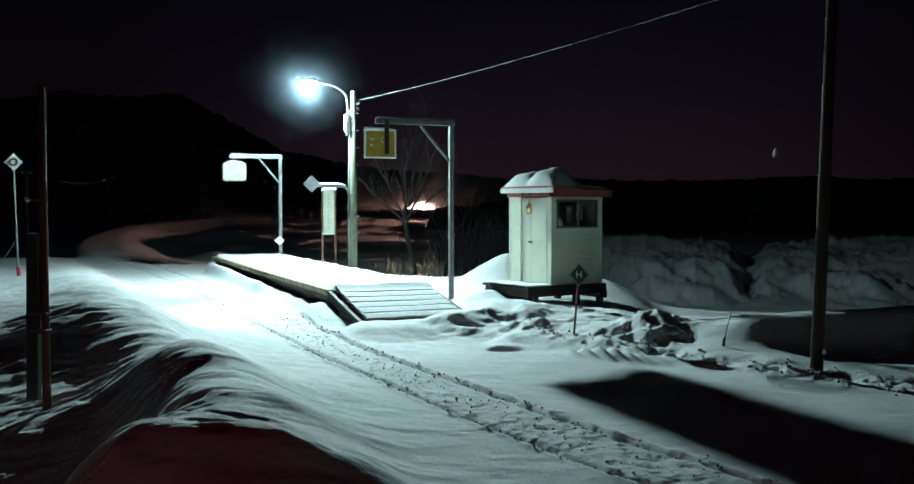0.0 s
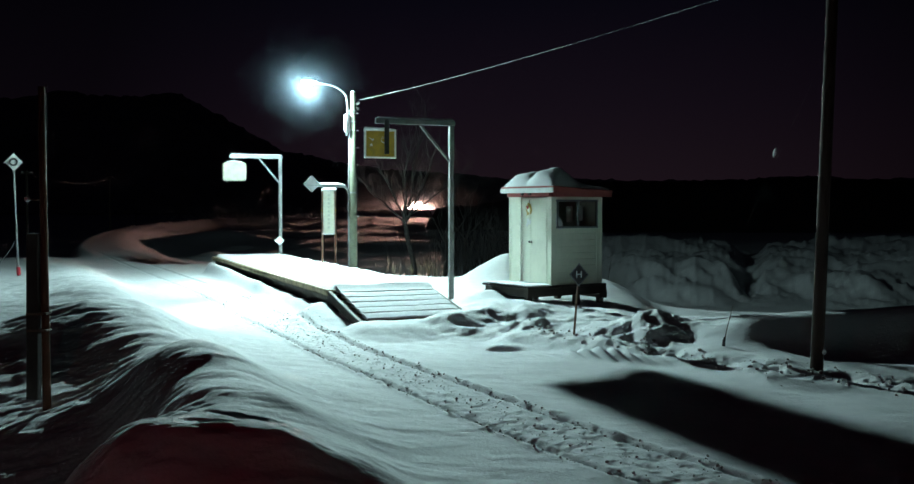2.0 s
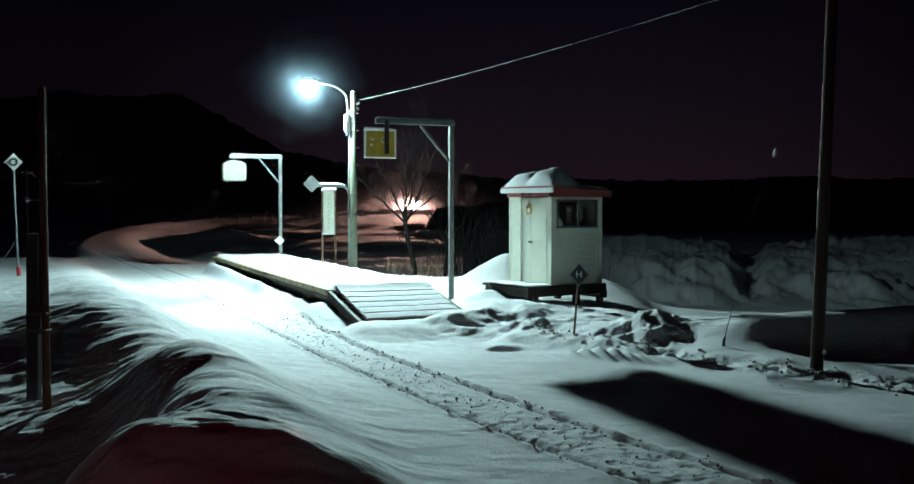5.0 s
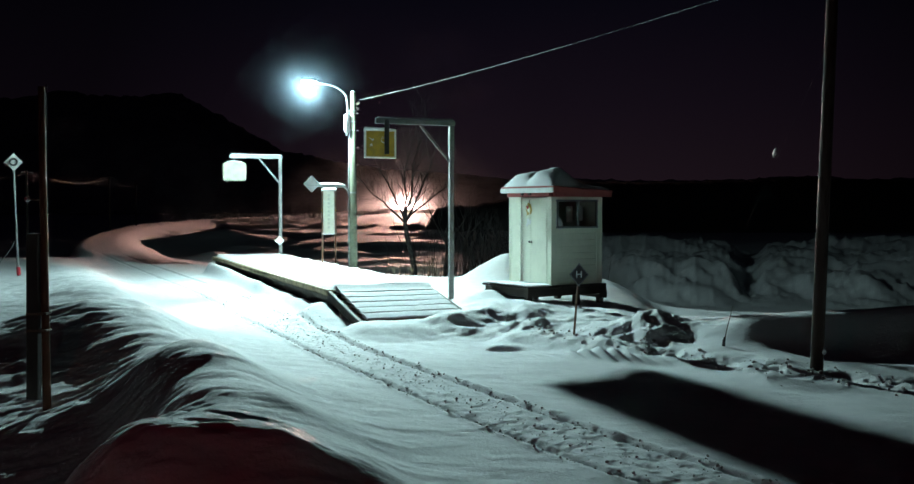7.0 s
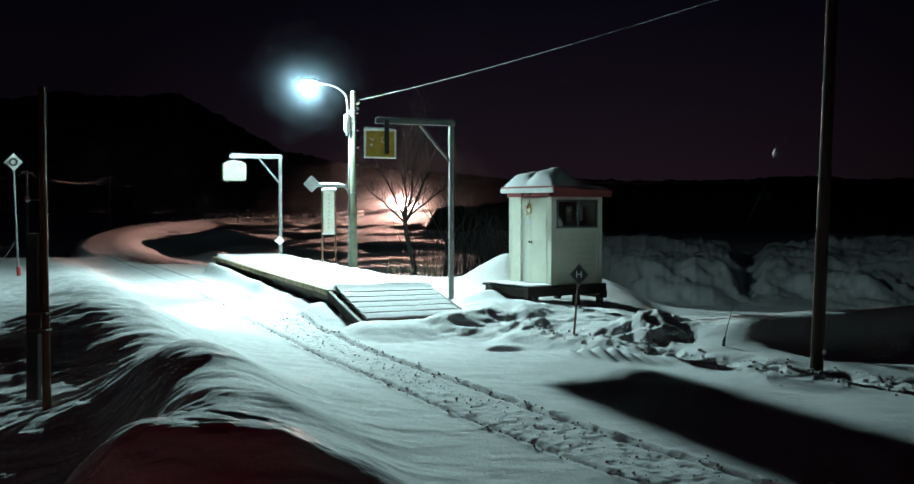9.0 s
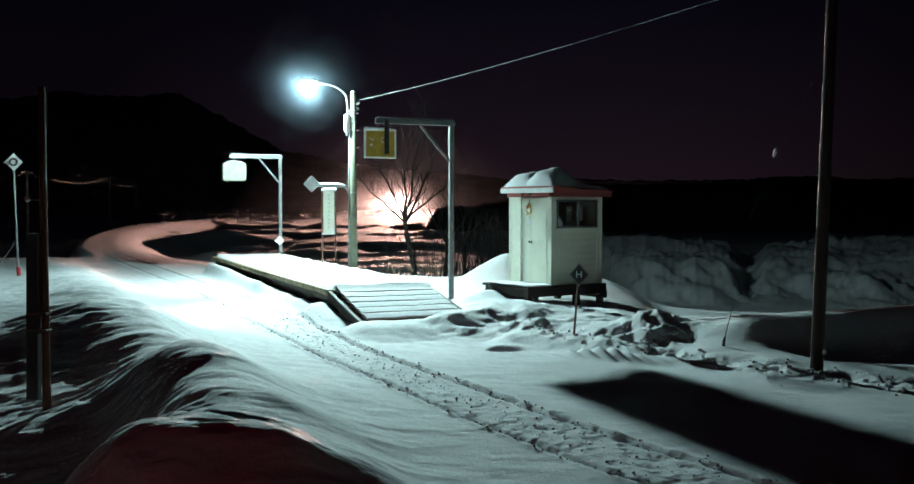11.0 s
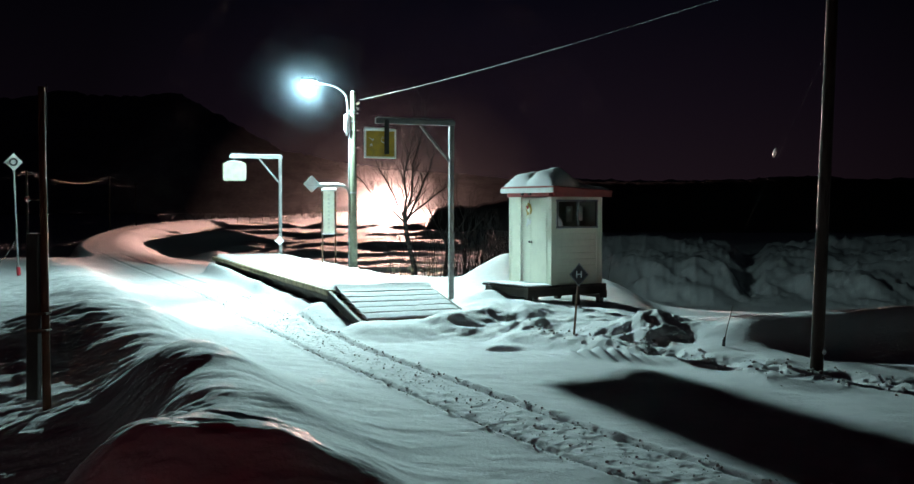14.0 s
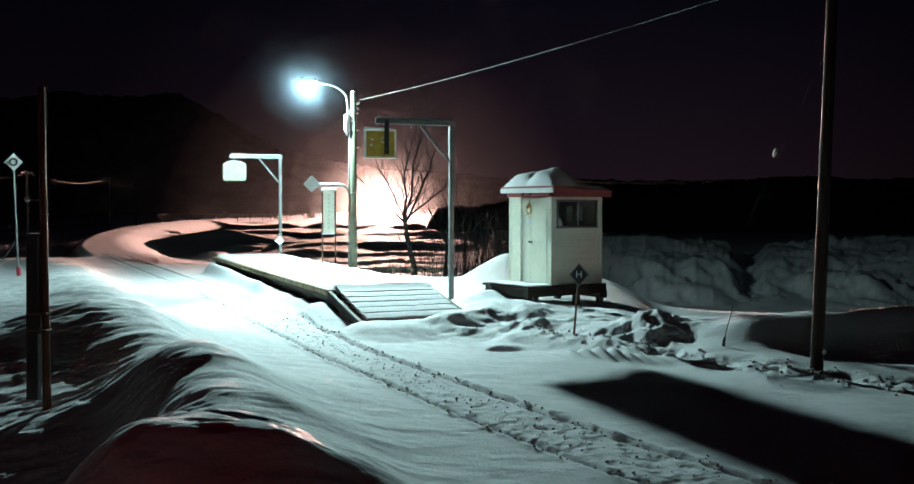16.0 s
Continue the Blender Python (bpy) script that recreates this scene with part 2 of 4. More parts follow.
def snow_material():
    m = bpy.data.materials.new("snow")
    m.use_nodes = True
    n, l = m.node_tree.nodes, m.node_tree.links
    p = n["Principled BSDF"]
    tc = n.new("ShaderNodeTexCoord")
    mp = n.new("ShaderNodeMapping")
    mp.inputs["Rotation"].default_value = (0, 0, radians(-25))
    mp.inputs["Scale"].default_value = (1.0, 1.5, 1)
    l.new(tc.outputs["Object"], mp.inputs[0])
    drift, grain = n.new("ShaderNodeTexNoise"), n.new("ShaderNodeTexNoise")
    drift.inputs["Scale"].default_value, drift.inputs["Detail"].default_value = 4.5, 10
    grain.inputs["Scale"].default_value, grain.inputs["Detail"].default_value = 22, 8
    l.new(mp.outputs[0], drift.inputs[0])
    l.new(tc.outputs["Object"], grain.inputs[0])
    mix = n.new("ShaderNodeMix")
    mix.data_type = "RGBA"
    mix.inputs[6].default_value, mix.inputs[7].default_value = (0.62, 0.645, 0.67, 1), (0.77, 0.785, 0.80, 1)
    l.new(drift.outputs["Fac"], mix.inputs[0])
    l.new(mix.outputs[2], p.inputs["Base Color"])
    p.inputs["Roughness"].default_value = 0.85
    p.inputs["Specular IOR Level"].default_value = 0.15
    b1, b2 = n.new("ShaderNodeBump"), n.new("ShaderNodeBump")
    b1.inputs["Strength"].default_value, b1.inputs["Distance"].default_value = 0.4, 0.022
    b2.inputs["Strength"].default_value, b2.inputs["Distance"].default_value = 0.6, 0.016
    l.new(drift.outputs["Fac"], b1.inputs["Height"])
    l.new(grain.outputs["Fac"], b2.inputs["Height"])
    l.new(b1.outputs[0], b2.inputs["Normal"])
    l.new(b2.outputs[0], p.inputs["Normal"])
    return m


def glow_material(name, colour, strength):
    m = bpy.data.materials.new(name)
    m.use_nodes = True
    p = m.node_tree.nodes["Principled BSDF"]
    p.inputs["Base Color"].default_value = (0.8, 0.8, 0.8, 1)
    p.inputs["Emission Color"].default_value = (*colour, 1)
    p.inputs["Emission Strength"].default_value = strength
    return m


def veil_material(name, alpha, tint=(0.9, 0.92, 0.94)):
    """Powder veil standing in for lamp halo: mostly clear, lit from all sides."""
    m = bpy.data.materials.new(name)
    m.use_nodes = True
    n, l = m.node_tree.nodes, m.node_tree.links
    n.remove(n["Principled BSDF"])
    clear, d, t = n.new("ShaderNodeBsdfTransparent"), n.new("ShaderNodeBsdfDiffuse"), n.new("ShaderNodeBsdfTranslucent")
    both, mix = n.new("ShaderNodeMixShader"), n.new("ShaderNodeMixShader")
    for s in (d, t):
        s.inputs[0].default_value = (*tint, 1)
    l.new(d.outputs[0], both.inputs[1])
    l.new(t.outputs[0], both.inputs[2])
    mix.inputs[0].default_value = alpha
    l.new(clear.outputs[0], mix.inputs[1])
    l.new(both.outputs[0], mix.inputs[2])
    l.new(mix.outputs[0], n["Material Output"].inputs[0])
    return m


def glass_material():
    m = bpy.data.materials.new("window_glass")
    m.use_nodes = True
    p = m.node_tree.nodes["Principled BSDF"]
    p.inputs["Base Color"].default_value = (0.8, 0.85, 0.85, 1)
    p.inputs["Roughness"].default_value = 0.05
    p.inputs["Transmission Weight"].default_value = 1.0
    p.inputs["IOR"].default_value = 1.45
    return m


SNOW = snow_material()
WOOD = material("weathered_wood", (0.30, 0.24, 0.13), 0.85, grain=4, spread=0.5, relief=0.5, stain_colour=(0.10, 0.085, 0.05))
DARKWOOD = material("tarred_wood", (0.07, 0.055, 0.045), 0.8, grain=4, spread=0.5, relief=0.5)
BROWNWOOD = material("creosoted_pole_wood", (0.05, 0.021, 0.013), 0.8, grain=3, spread=0.5, relief=0.6)
REDWOOD = material("brown_pole_wood", (0.20, 0.065, 0.025), 0.75, grain=3, spread=0.5, relief=0.6)
GALV = material("galvanised_steel", (0.25, 0.27, 0.28), 0.5, metal=0.5, grain=7, spread=0.3, stain_colour=(0.24, 0.25, 0.25))
# darker copy of the galvanised steel: the near gantry's shade in its colour
SHADED_STEEL = material("shaded_steel", (0.15, 0.15, 0.15), 0.6, metal=0.4, grain=7, spread=0.4, stain_colour=(0.09, 0.085, 0.08))
CONCRETE = material("pole_concrete", (0.17, 0.185, 0.13), 0.85, grain=5, spread=0.35, stain_colour=(0.10, 0.11, 0.075))
CREAM = material("cream_sheet_steel", (0.82, 0.85, 0.70), 0.5, grain=1.3, spread=0.10, relief=0.04, stain_colour=(0.70, 0.73, 0.60))
RED = material("faded_red_paint", (0.42, 0.10, 0.09), 0.6, grain=5, spread=0.3, stain_colour=(0.30, 0.08, 0.07))
WHITE = material("white_enamel", (0.78, 0.80, 0.78), 0.4, grain=5, spread=0.12, stain_colour=(0.66, 0.67, 0.63))
BLACK = material("black_enamel", (0.02, 0.02, 0.022), 0.45, grain=5, spread=0.2)
YELLOW = material("frosted_yellow_paint", (0.58, 0.36, 0.03), 0.5, grain=6, spread=0.35, stain_colour=(0.36, 0.25, 0.06))
RUST = material("rusty_steel", (0.22, 0.13, 0.08), 0.8, grain=8, spread=0.5, stain_colour=(0.12, 0.07, 0.05))
PAPER = material("old_notice_board", (0.72, 0.73, 0.62), 0.7, grain=7, spread=0.15, stain_colour=(0.62, 0.62, 0.50))
FROSTED = material("frosted_cream_plastic", (0.40, 0.41, 0.32), 0.5, grain=5, spread=0.2, stain_colour=(0.28, 0.29, 0.21))
BARK = material("bark", (0.018, 0.015, 0.014), 0.9, grain=6, spread=0.5, relief=0.6)
RIME = material("rimed_bark", (0.55, 0.54, 0.54), 0.9, grain=6, spread=0.4, relief=0.4, stain_colour=(0.30, 0.28, 0.27))
GRASS = material("dead_grass", (0.26, 0.20, 0.12), 0.9, grain=6, spread=0.4)
STEEL = material("railcar_steel", (0.50, 0.50, 0.52), 0.4, metal=0.7, grain=2, spread=0.2)
RUBBER = material("black_rubber", (0.03, 0.03, 0.03), 0.7)
CERAMIC = material("white_porcelain", (0.80, 0.80, 0.78), 0.25, spread=0.05)
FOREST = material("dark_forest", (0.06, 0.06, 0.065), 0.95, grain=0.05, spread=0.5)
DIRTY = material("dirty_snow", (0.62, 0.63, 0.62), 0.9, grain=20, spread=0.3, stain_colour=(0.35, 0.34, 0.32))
# far woods' colour made pale to stand in for haze over the hills
FAR_WOODS = material("haze_lifted_woods", (0.50, 0.50, 0.55), 0.95, grain=0.05, spread=0.5)
GLASS = glass_material()
LAMP_GLOW = glow_material("led_lens", (0.70, 0.98, 1.0), 60)
HEAD_GLOW = glow_material("headlamp_lens", (1.0, 0.56, 0.47), 2.4e7)
RED_REFLECT = material("red_tape", (0.55, 0.03, 0.05), 0.4, spread=0.2)


# ---------------------------------------------------------------- mesh helpers
def mesh_object(name, bm, mat, parent=None, label="", shade=False):
    me = bpy.data.meshes.new(name)
    bm.normal_update()
    bm.to_mesh(me)
    bm.free()
    if shade:
        me.polygons.foreach_set("use_smooth", [True] * len(me.polygons))
    for mm in (mat if isinstance(mat, (list, tuple)) else [mat]):
        me.materials.append(mm)
    ob = new(name, me)
    if parent is not None:
        ob.parent = parent
    if label:
        ob["label"] = label
    return ob


def part(name, bm, mat, parent, label="", shade=False):
    return mesh_object(name, bm, mat, parent, label, shade)


def thing(name, place=(0, 0, 0), turn=0.0, label="", category="", group="", kind=""):
    ob = new(name)
    ob.matrix_basis = Matrix.Translation(place) @ Matrix.Rotation(radians(turn), 4, "Z")
    ob.empty_display_size = 0.2
    return tagged(ob, label, category, group, kind)


def box(bm, size, centre, turn=None, bevel=0.006):
    g = bmesh.ops.create_cube(bm, size=1.0)["verts"]
    m = Matrix.Translation(centre) @ (turn or Matrix()) @ Matrix.Diagonal((*size, 1))
    bmesh.ops.transform(bm, matrix=m, verts=g)
    if bevel:
        edges = {e for v in g for e in v.link_edges}
        bmesh.ops.bevel(bm, geom=list(edges), offset=min(bevel, min(size) * 0.3), segments=1, affect="EDGES")


def boxed(size, centre=(0, 0, 0), turn=None, bevel=0.006):
    bm = bmesh.new()
    box(bm, size, centre, turn, bevel)
    return bm


def tube(bm, points, radii, sides=10, caps=True):
    """A round bar through the points; radii a number or one for each point."""
    pts = [Vector(p) for p in points]
    if not isinstance(radii, (list, tuple)):
        radii = [radii] * len(pts)
    rings = []
    ref = None
    for i, p in enumerate(pts):
        d = (pts[min(i + 1, len(pts) - 1)] - pts[max(i - 1, 0)]).normalized()
        if ref is None:
            ref = Vector((0, 0, 1)) if abs(d.z) < 0.9 else Vector((1, 0, 0))
        x = (ref - d * ref.dot(d)).normalized()
        ref = x
        y = d.cross(x)
        rings.append([bm.verts.new(p + (x * math.cos(t) + y * math.sin(t)) * radii[i]) for t in (2 * math.pi * k / sides for k in range(sides))])
    for a, b in zip(rings, rings[1:]):
        for k in range(sides):
            bm.faces.new((a[k], a[(k + 1) % sides], b[(k + 1) % sides], b[k]))
    if caps:
        bm.faces.new(rings[0][::-1])
        bm.faces.new(rings[-1])
    return bm


def tubed(points, radii, sides=10):
    return tube(bmesh.new(), points, radii, sides)


def diamond(size, depth, inner=1.0):
    """A square plate on its corner, facing -y."""
    return boxed((size, depth, size), (0, 0, 0), Matrix.Rotation(radians(45), 4, "Y"), 0.004)


# ---------------------------------------------------------------- ground
def build_ground():
    angles = np.concatenate([np.linspace(-29, 29, 680), np.linspace(30, 330, 170)])
    radii = np.concatenate([np.linspace(0.0, 6.0, 24)[:-1], np.geomspace(6.0, 60, 820), np.geomspace(60.5, 700, 260), np.geomspace(720, 3500, 24)])
    A, R = np.meshgrid(np.radians(angles), radii)
    x, y = np.sin(A) * R, np.cos(A) * R
    z = ground_height(x.ravel(), y.ravel()).reshape(x.shape)
    rows, cols = x.shape
    verts = np.stack([x, y, z], -1).reshape(-1, 3)
    i = np.arange(rows * cols).reshape(rows, cols)
    nxt = np.roll(i, -1, axis=1)
    faces = np.stack([i[:-1], i[1:], nxt[1:], nxt[:-1]], -1).reshape(-1, 4)
    me = bpy.data.meshes.new("ground")
    me.vertices.add(len(verts))
    me.vertices.foreach_set("co", verts.ravel())
    me.loops.add(faces.size)
    me.loops.foreach_set("vertex_index", faces.ravel())
    me.polygons.add(len(faces))
    me.polygons.foreach_set("loop_start", np.arange(0, faces.size, 4))
    me.polygons.foreach_set("use_smooth", np.ones(len(faces), bool))
    me.update(calc_edges=True)
    me.validate()
    me.materials.append(SNOW)
    tagged(new("ground", me), "wind-carved snow over field, banks and buried railway line", "snow ground", kind="structure")


build_ground()


# ---------------------------------------------------------------- platform
TURN = math.degrees(math.atan2(N.y, N.x))       # local x across the platform, local y along it


def heap(bm, x0, x1, y0, y1, z, thick, seed, nx=20, ny=60, rim=0.25):
    """A blanket of snow with rounded, uneven rims."""
    rows = []
    for j in range(ny + 1):
        row = []
        for i in range(nx + 1):
            u, v = i / nx, j / ny
            x, y = x0 + (x1 - x0) * u, y0 + (y1 - y0) * v
            e = min((x - x0), (x1 - x), (y - y0), (y1 - y)) / rim
            k = math.sqrt(max(0, 1 - (1 - min(e, 1)) ** 2))
            n = noise.fractal(Vector((x * 0.8 + seed, y * 0.8, seed)), 1.0, 2.0, 4)
            wob = 0.03 * noise.noise(Vector((x * 2, y * 2, seed + 4)))
            row.append(bm.verts.new((x + (wob if 0 < i < nx else wob), y + wob, z + k * thick * (1 + 0.5 * n))))
        rows.append(row)
    for a, b in zip(rows, rows[1:]):
        for i in range(nx):
            bm.faces.new((a[i], a[i + 1], b[i + 1], b[i]))
    low = [bm.verts.new((v.co.x, v.co.y, z - 0.01)) for v in (rows[0][0], rows[0][-1], rows[-1][-1], rows[-1][0])]
    bm.faces.new(low[::-1])
    return bm


def build_platform():
    p = thing("platform", on(0, 0), TURN, "timber station platform on posts, deep in snow", "platform")
    L, W = 18.0, 2.55
    rnd = random.Random(3)
    for k in range(3):                                        # edge timbers, end to end
        y0, y1 = k * 6.0, k * 6.0 + 5.985
        part("edge_beam", boxed((0.17, y1 - y0, 0.15), (0.0, (y0 + y1) / 2, TOP - 0.075), None, 0.012), WOOD, p, "mossy weathered edge timber")
    # dark boards added under the edge to fill in the shade beneath the deck
    for k in range(3):
        part("shade_board", boxed((0.05, 5.97, 0.42), (0.07 + 0.01 * k, k * 6.0 + 3, TOP - 0.39), None, 0.008), DARKWOOD, p)
    for k in range(10):
        y = 0.15 + k * 1.96
        part("post", boxed((0.14, 0.14, TOP), (0.16, y, (TOP - 0.15) / 2 - 0.15), None, 0.012), DARKWOOD, p)
        part("post", boxed((0.14, 0.14, TOP), (W - 0.15, y, (TOP - 0.15) / 2 - 0.15), None, 0.012), DARKWOOD, p)
        part("cross_beam", boxed((W - 0.3, 0.12, 0.14), (W / 2 + 0.05, y + 0.14, TOP - 0.23), None, 0.01), DARKWOOD, p)
    for k in range(90):                                       # deck boards across
        y = 0.1 + k * 0.2
        part("deck_board", boxed((W - 0.1, 0.185, 0.04), (W / 2 + 0.045, y, TOP - 0.035), None, 0), WOOD, p)
    part("back_beam", boxed((0.12, L, 0.15), (W + 0.04, L / 2, TOP - 0.075), None, 0.01), DARKWOOD, p)
    part("snow_cover", heap(bmesh.new(), 0.07, W + 0.25, 0.05, L - 0.05, TOP - 0.005, 0.10, 2.0, 22, 130, 0.12), SNOW, p, "smooth wind-packed snow", True)
    # steps down the near end
    n = 6
    rise, run = 0.083, 0.42
    for k in range(n):
        z = TOP - rise * (k + 1)
        y = -run * (k + 0.5)
        w = W - 0.1
        x = w / 2 + 0.05
        sk = rnd.uniform(-0.03, 0.03)
        t = part("step", boxed((w + sk, run - 0.02, 0.06), (x + 0.10, y, z), None, 0.01), WOOD, p)
        part("riser", boxed((w - 0.06, 0.03, rise), (x + 0.10, y + run / 2 - 0.03, z + rise / 2), None, 0.004), DARKWOOD, t)
        bm = bmesh.new()
        x0, x1, nn = 0.14, 0.10 + w, 40
        rows = []
        for i in range(nn + 1):
            u = x0 + (x1 - x0) * i / nn
            q = noise.noise(Vector((u * 1.7, k * 2.3, 0.5)))
            q2 = noise.noise(Vector((u * 3.1, k * 2.3, 4.5)))
            back, crown = (0.05, 0.055) if k == 0 else (0.0, 0.0)
            rows.append([bm.verts.new(v) for v in ((u, y + run / 2 - 0.046 + back, z + 0.02), (u, y + run / 2 - 0.046 + back, z + 0.124 + crown + 0.012 * q2),
                                                   (u, y, z + 0.106 + 0.008 * q2), (u, y - run / 2 + 0.015 + 0.014 * q, z + 0.058 + 0.018 * q2),
                                                   (u, y - run / 2 + 0.004, z + 0.012))])
        for a, b in zip(rows, rows[1:]):
            for i in range(4):
                bm.faces.new((a[i], b[i], b[i + 1], a[i + 1]))
        bm.faces.new(rows[0])
        bm.faces.new(rows[-1][::-1])
        bmesh.ops.recalc_face_normals(bm, faces=bm.faces)
        part("snow_strip", bm, SNOW, t)
    for x in (-0.02, W + 0.12):
        bm = bmesh.new()
        a, b = Vector((x, 0.06, TOP - 0.13)), Vector((x, -run * n - 0.12, TOP - 0.13 - rise * n))
        d = b - a
        box(bm, (0.10, d.length, 0.22), (a + b) / 2, Matrix.Rotation(math.atan2(d.z, d.y), 4, "X"), 0.012)
        part("stringer", bm, DARKWOOD, p, "dark bare stair stringer")
    return p


build_platform()


# ---------------------------------------------------------------- gantries with their boxes
def build_gantry(s, w, arm, tall, label, metal):
    base = on(s, w)
    g = level(base.x, base.y)
    o = thing("gantry", (base.x, base.y, g - 0.15), TURN, label, "sign gantry", "gantries along the platform")
    h = tall - g + 0.15
    part("post", boxed((0.13, 0.13, h), (0, 0, h / 2), None, 0.012), metal, o)
    part("arm", boxed((arm + 0.14, 0.13, 0.13), (-arm / 2 + 0.03, 0, h + 0.065), None, 0.012), metal, o)
    part("arm_flange", boxed((arm + 0.10, 0.17, 0.02), (-arm / 2 + 0.03, 0, h + 0.14), None, 0.004), metal, o)
    a, b = Vector((-arm * 0.42, 0, h - 0.01)), Vector((-0.07, 0, h - 0.98))
    for dy in (-0.035, 0.035):
        bm = bmesh.new()
        d = b - a
        box(bm, (d.length, 0.03, 0.06), (a + b) / 2 + Vector((0, dy, 0)), Matrix.Rotation(-math.atan2(d.z, d.x), 4, "Y"), 0.004)
        part("brace", bm, metal, o)
    part("base_plate", boxed((0.3, 0.3, 0.03), (0, 0, 0.14), None, 0.005), metal, o)
    for x, y in ((0.11, 0.11), (-0.11, 0.11), (0.11, -0.11), (-0.11, -0.11)):
        part("bolt", tubed([(x, y, 0.14), (x, y, 0.19)], 0.014, 6), metal, o)
    part("snow_cap", heap(bmesh.new(), -arm - 0.02, 0.09, -0.075, 0.075, h + 0.15, 0.045, 1.0 + s, 30, 5, 0.06), SNOW, o, "", True)
    return o, base, h + g - 0.15


def rounded_box(bm, w, d, h, r):
    """A slab with round corners seen from the front, and a softened rim."""
    def ring(y, k):
        out = []
        for cx, cz, a0 in ((1, 1, 0), (-1, 1, 90), (-1, -1, 180), (1, -1, 270)):
            for q in range(6):
                a = radians(a0 + 18 * q)
                out.append(bm.verts.new((cx * (w / 2 - r) + (r - k) * math.cos(a), y, cz * (h / 2 - r) + (r - k) * math.sin(a))))
        return out
    e = min(0.02, r * 0.4, d * 0.2)
    rings = [ring(-d / 2, e), ring(-d / 2 + e, 0), ring(d / 2 - e, 0), ring(d / 2, e)]
    n = len(rings[0])
    for a, b in zip(rings, rings[1:]):
        for q in range(n):
            bm.faces.new((a[q], a[(q + 1) % n], b[(q + 1) % n], b[q]))
    bm.faces.new(rings[0][::-1])
    bm.faces.new(rings[-1])
    bmesh.ops.recalc_face_normals(bm, faces=bm.faces)
    return bm


g1, b1, top1 = build_gantry(2.08, 4.09, 2.2, 5.08, "galvanised steel gantry post beside the platform steps", SHADED_STEEL)
g2, b2, top2 = build_gantry(18.1, 2.82, 2.1, 4.84, "frosted galvanised steel gantry post at the far platform end", GALV)


def build_lit_box():
    c = b2 - Vector((N.x, N.y, 0)) * 1.93
    o = thing("lamp_box", (c.x, c.y, top2 - 0.56), TURN, "frosted white box lamp hung from a gantry arm", "box lamp")
    part("casing", rounded_box(bmesh.new(), 0.98, 0.22, 0.78, 0.13), FROSTED, o, "frosted cream casing")
    part("hanger", tubed([(0, 0, 0.38), (0, 0, 0.58)], 0.03, 8), GALV, o)
    part("top_plate", boxed((0.5, 0.2, 0.03), (0, 0, 0.40), None, 0.005), GALV, o)
    part("snow_rim", tubed([(-0.34, -0.02, 0.40), (-0.1, -0.02, 0.425), (0.12, -0.01, 0.42), (0.34, -0.02, 0.40)], [0.02, 0.05, 0.05, 0.02], 8), SNOW, o, "", True)
    part("icicle", tubed([(-0.30, 0, -0.38), (-0.30, 0, -0.47)], [0.02, 0.005], 6), SNOW, o)


build_lit_box()


def build_yellow_sign():
    c = b1 - Vector((N.x, N.y, 0)) * 2.05
    o = thing("yellow_sign", (c.x - 0.05, c.y, top1 - 0.55), TURN, "yellow board in a frosted rim, hung from a gantry arm", "sign")
    part("panel", boxed((0.84, 0.05, 0.70), (0, 0, 0), None, 0.01), YELLOW, o, "yellow panel patched with frost")
    for sx in (-1, 1):
        part("rim_side", boxed((0.05, 0.09, 0.79), (sx * 0.43, 0, 0), None, 0.01), WHITE, o, "snow-crusted rim")
        part("rim_bar", boxed((0.81, 0.09, 0.05), (0, 0, sx * 0.37), None, 0.01), WHITE, o, "snow-crusted rim")
    part("snow_rim", tubed([(-0.46, -0.02, 0.33), (-0.43, -0.02, 0.40), (-0.1, -0.02, 0.405), (0.25, -0.02, 0.40), (0.42, -0.02, 0.39)], [0.03, 0.05, 0.035, 0.03, 0.02], 8), SNOW, o, "", True)
    part("bracket", boxed((0.12, 0.07, 0.95), (0.17, -0.07, 0.19), None, 0.008), BLACK, o, "dark steel hanging bracket")
    for k in range(4):
        r = random.Random(k)
        bm = bmesh.new()
        pts = [(r.uniform(-0.38, 0.1), -0.03, r.uniform(-0.28, 0.24))]
        for q in range(4):
            pts.append((pts[-1][0] + r.uniform(-0.06, 0.10), -0.032, pts[-1][2] + r.uniform(-0.08, 0.06)))
        part("frost_streak", tube(bm, pts, [0.004, 0.014, 0.01, 0.012, 0.003], 6), SNOW, o)


build_yellow_sign()


def build_small_diamond():
    o = thing("diamond_marker", (b2.x - 0.02, b2.y - 0.10, 1.37), 0, "small white diamond marker on a gantry post", "marker")
    part("plate", diamond(0.30, 0.03), WHITE, o)
    part("snow_crust", tubed([(-0.1, -0.02, -0.1), (0.0, -0.02, -0.17), (0.1, -0.02, -0.1)], [0.02, 0.04, 0.02], 8), SNOW, o, "", True)


build_small_diamond()


# ---------------------------------------------------------------- lamp pole
POLE = on(10.85, 3.85)


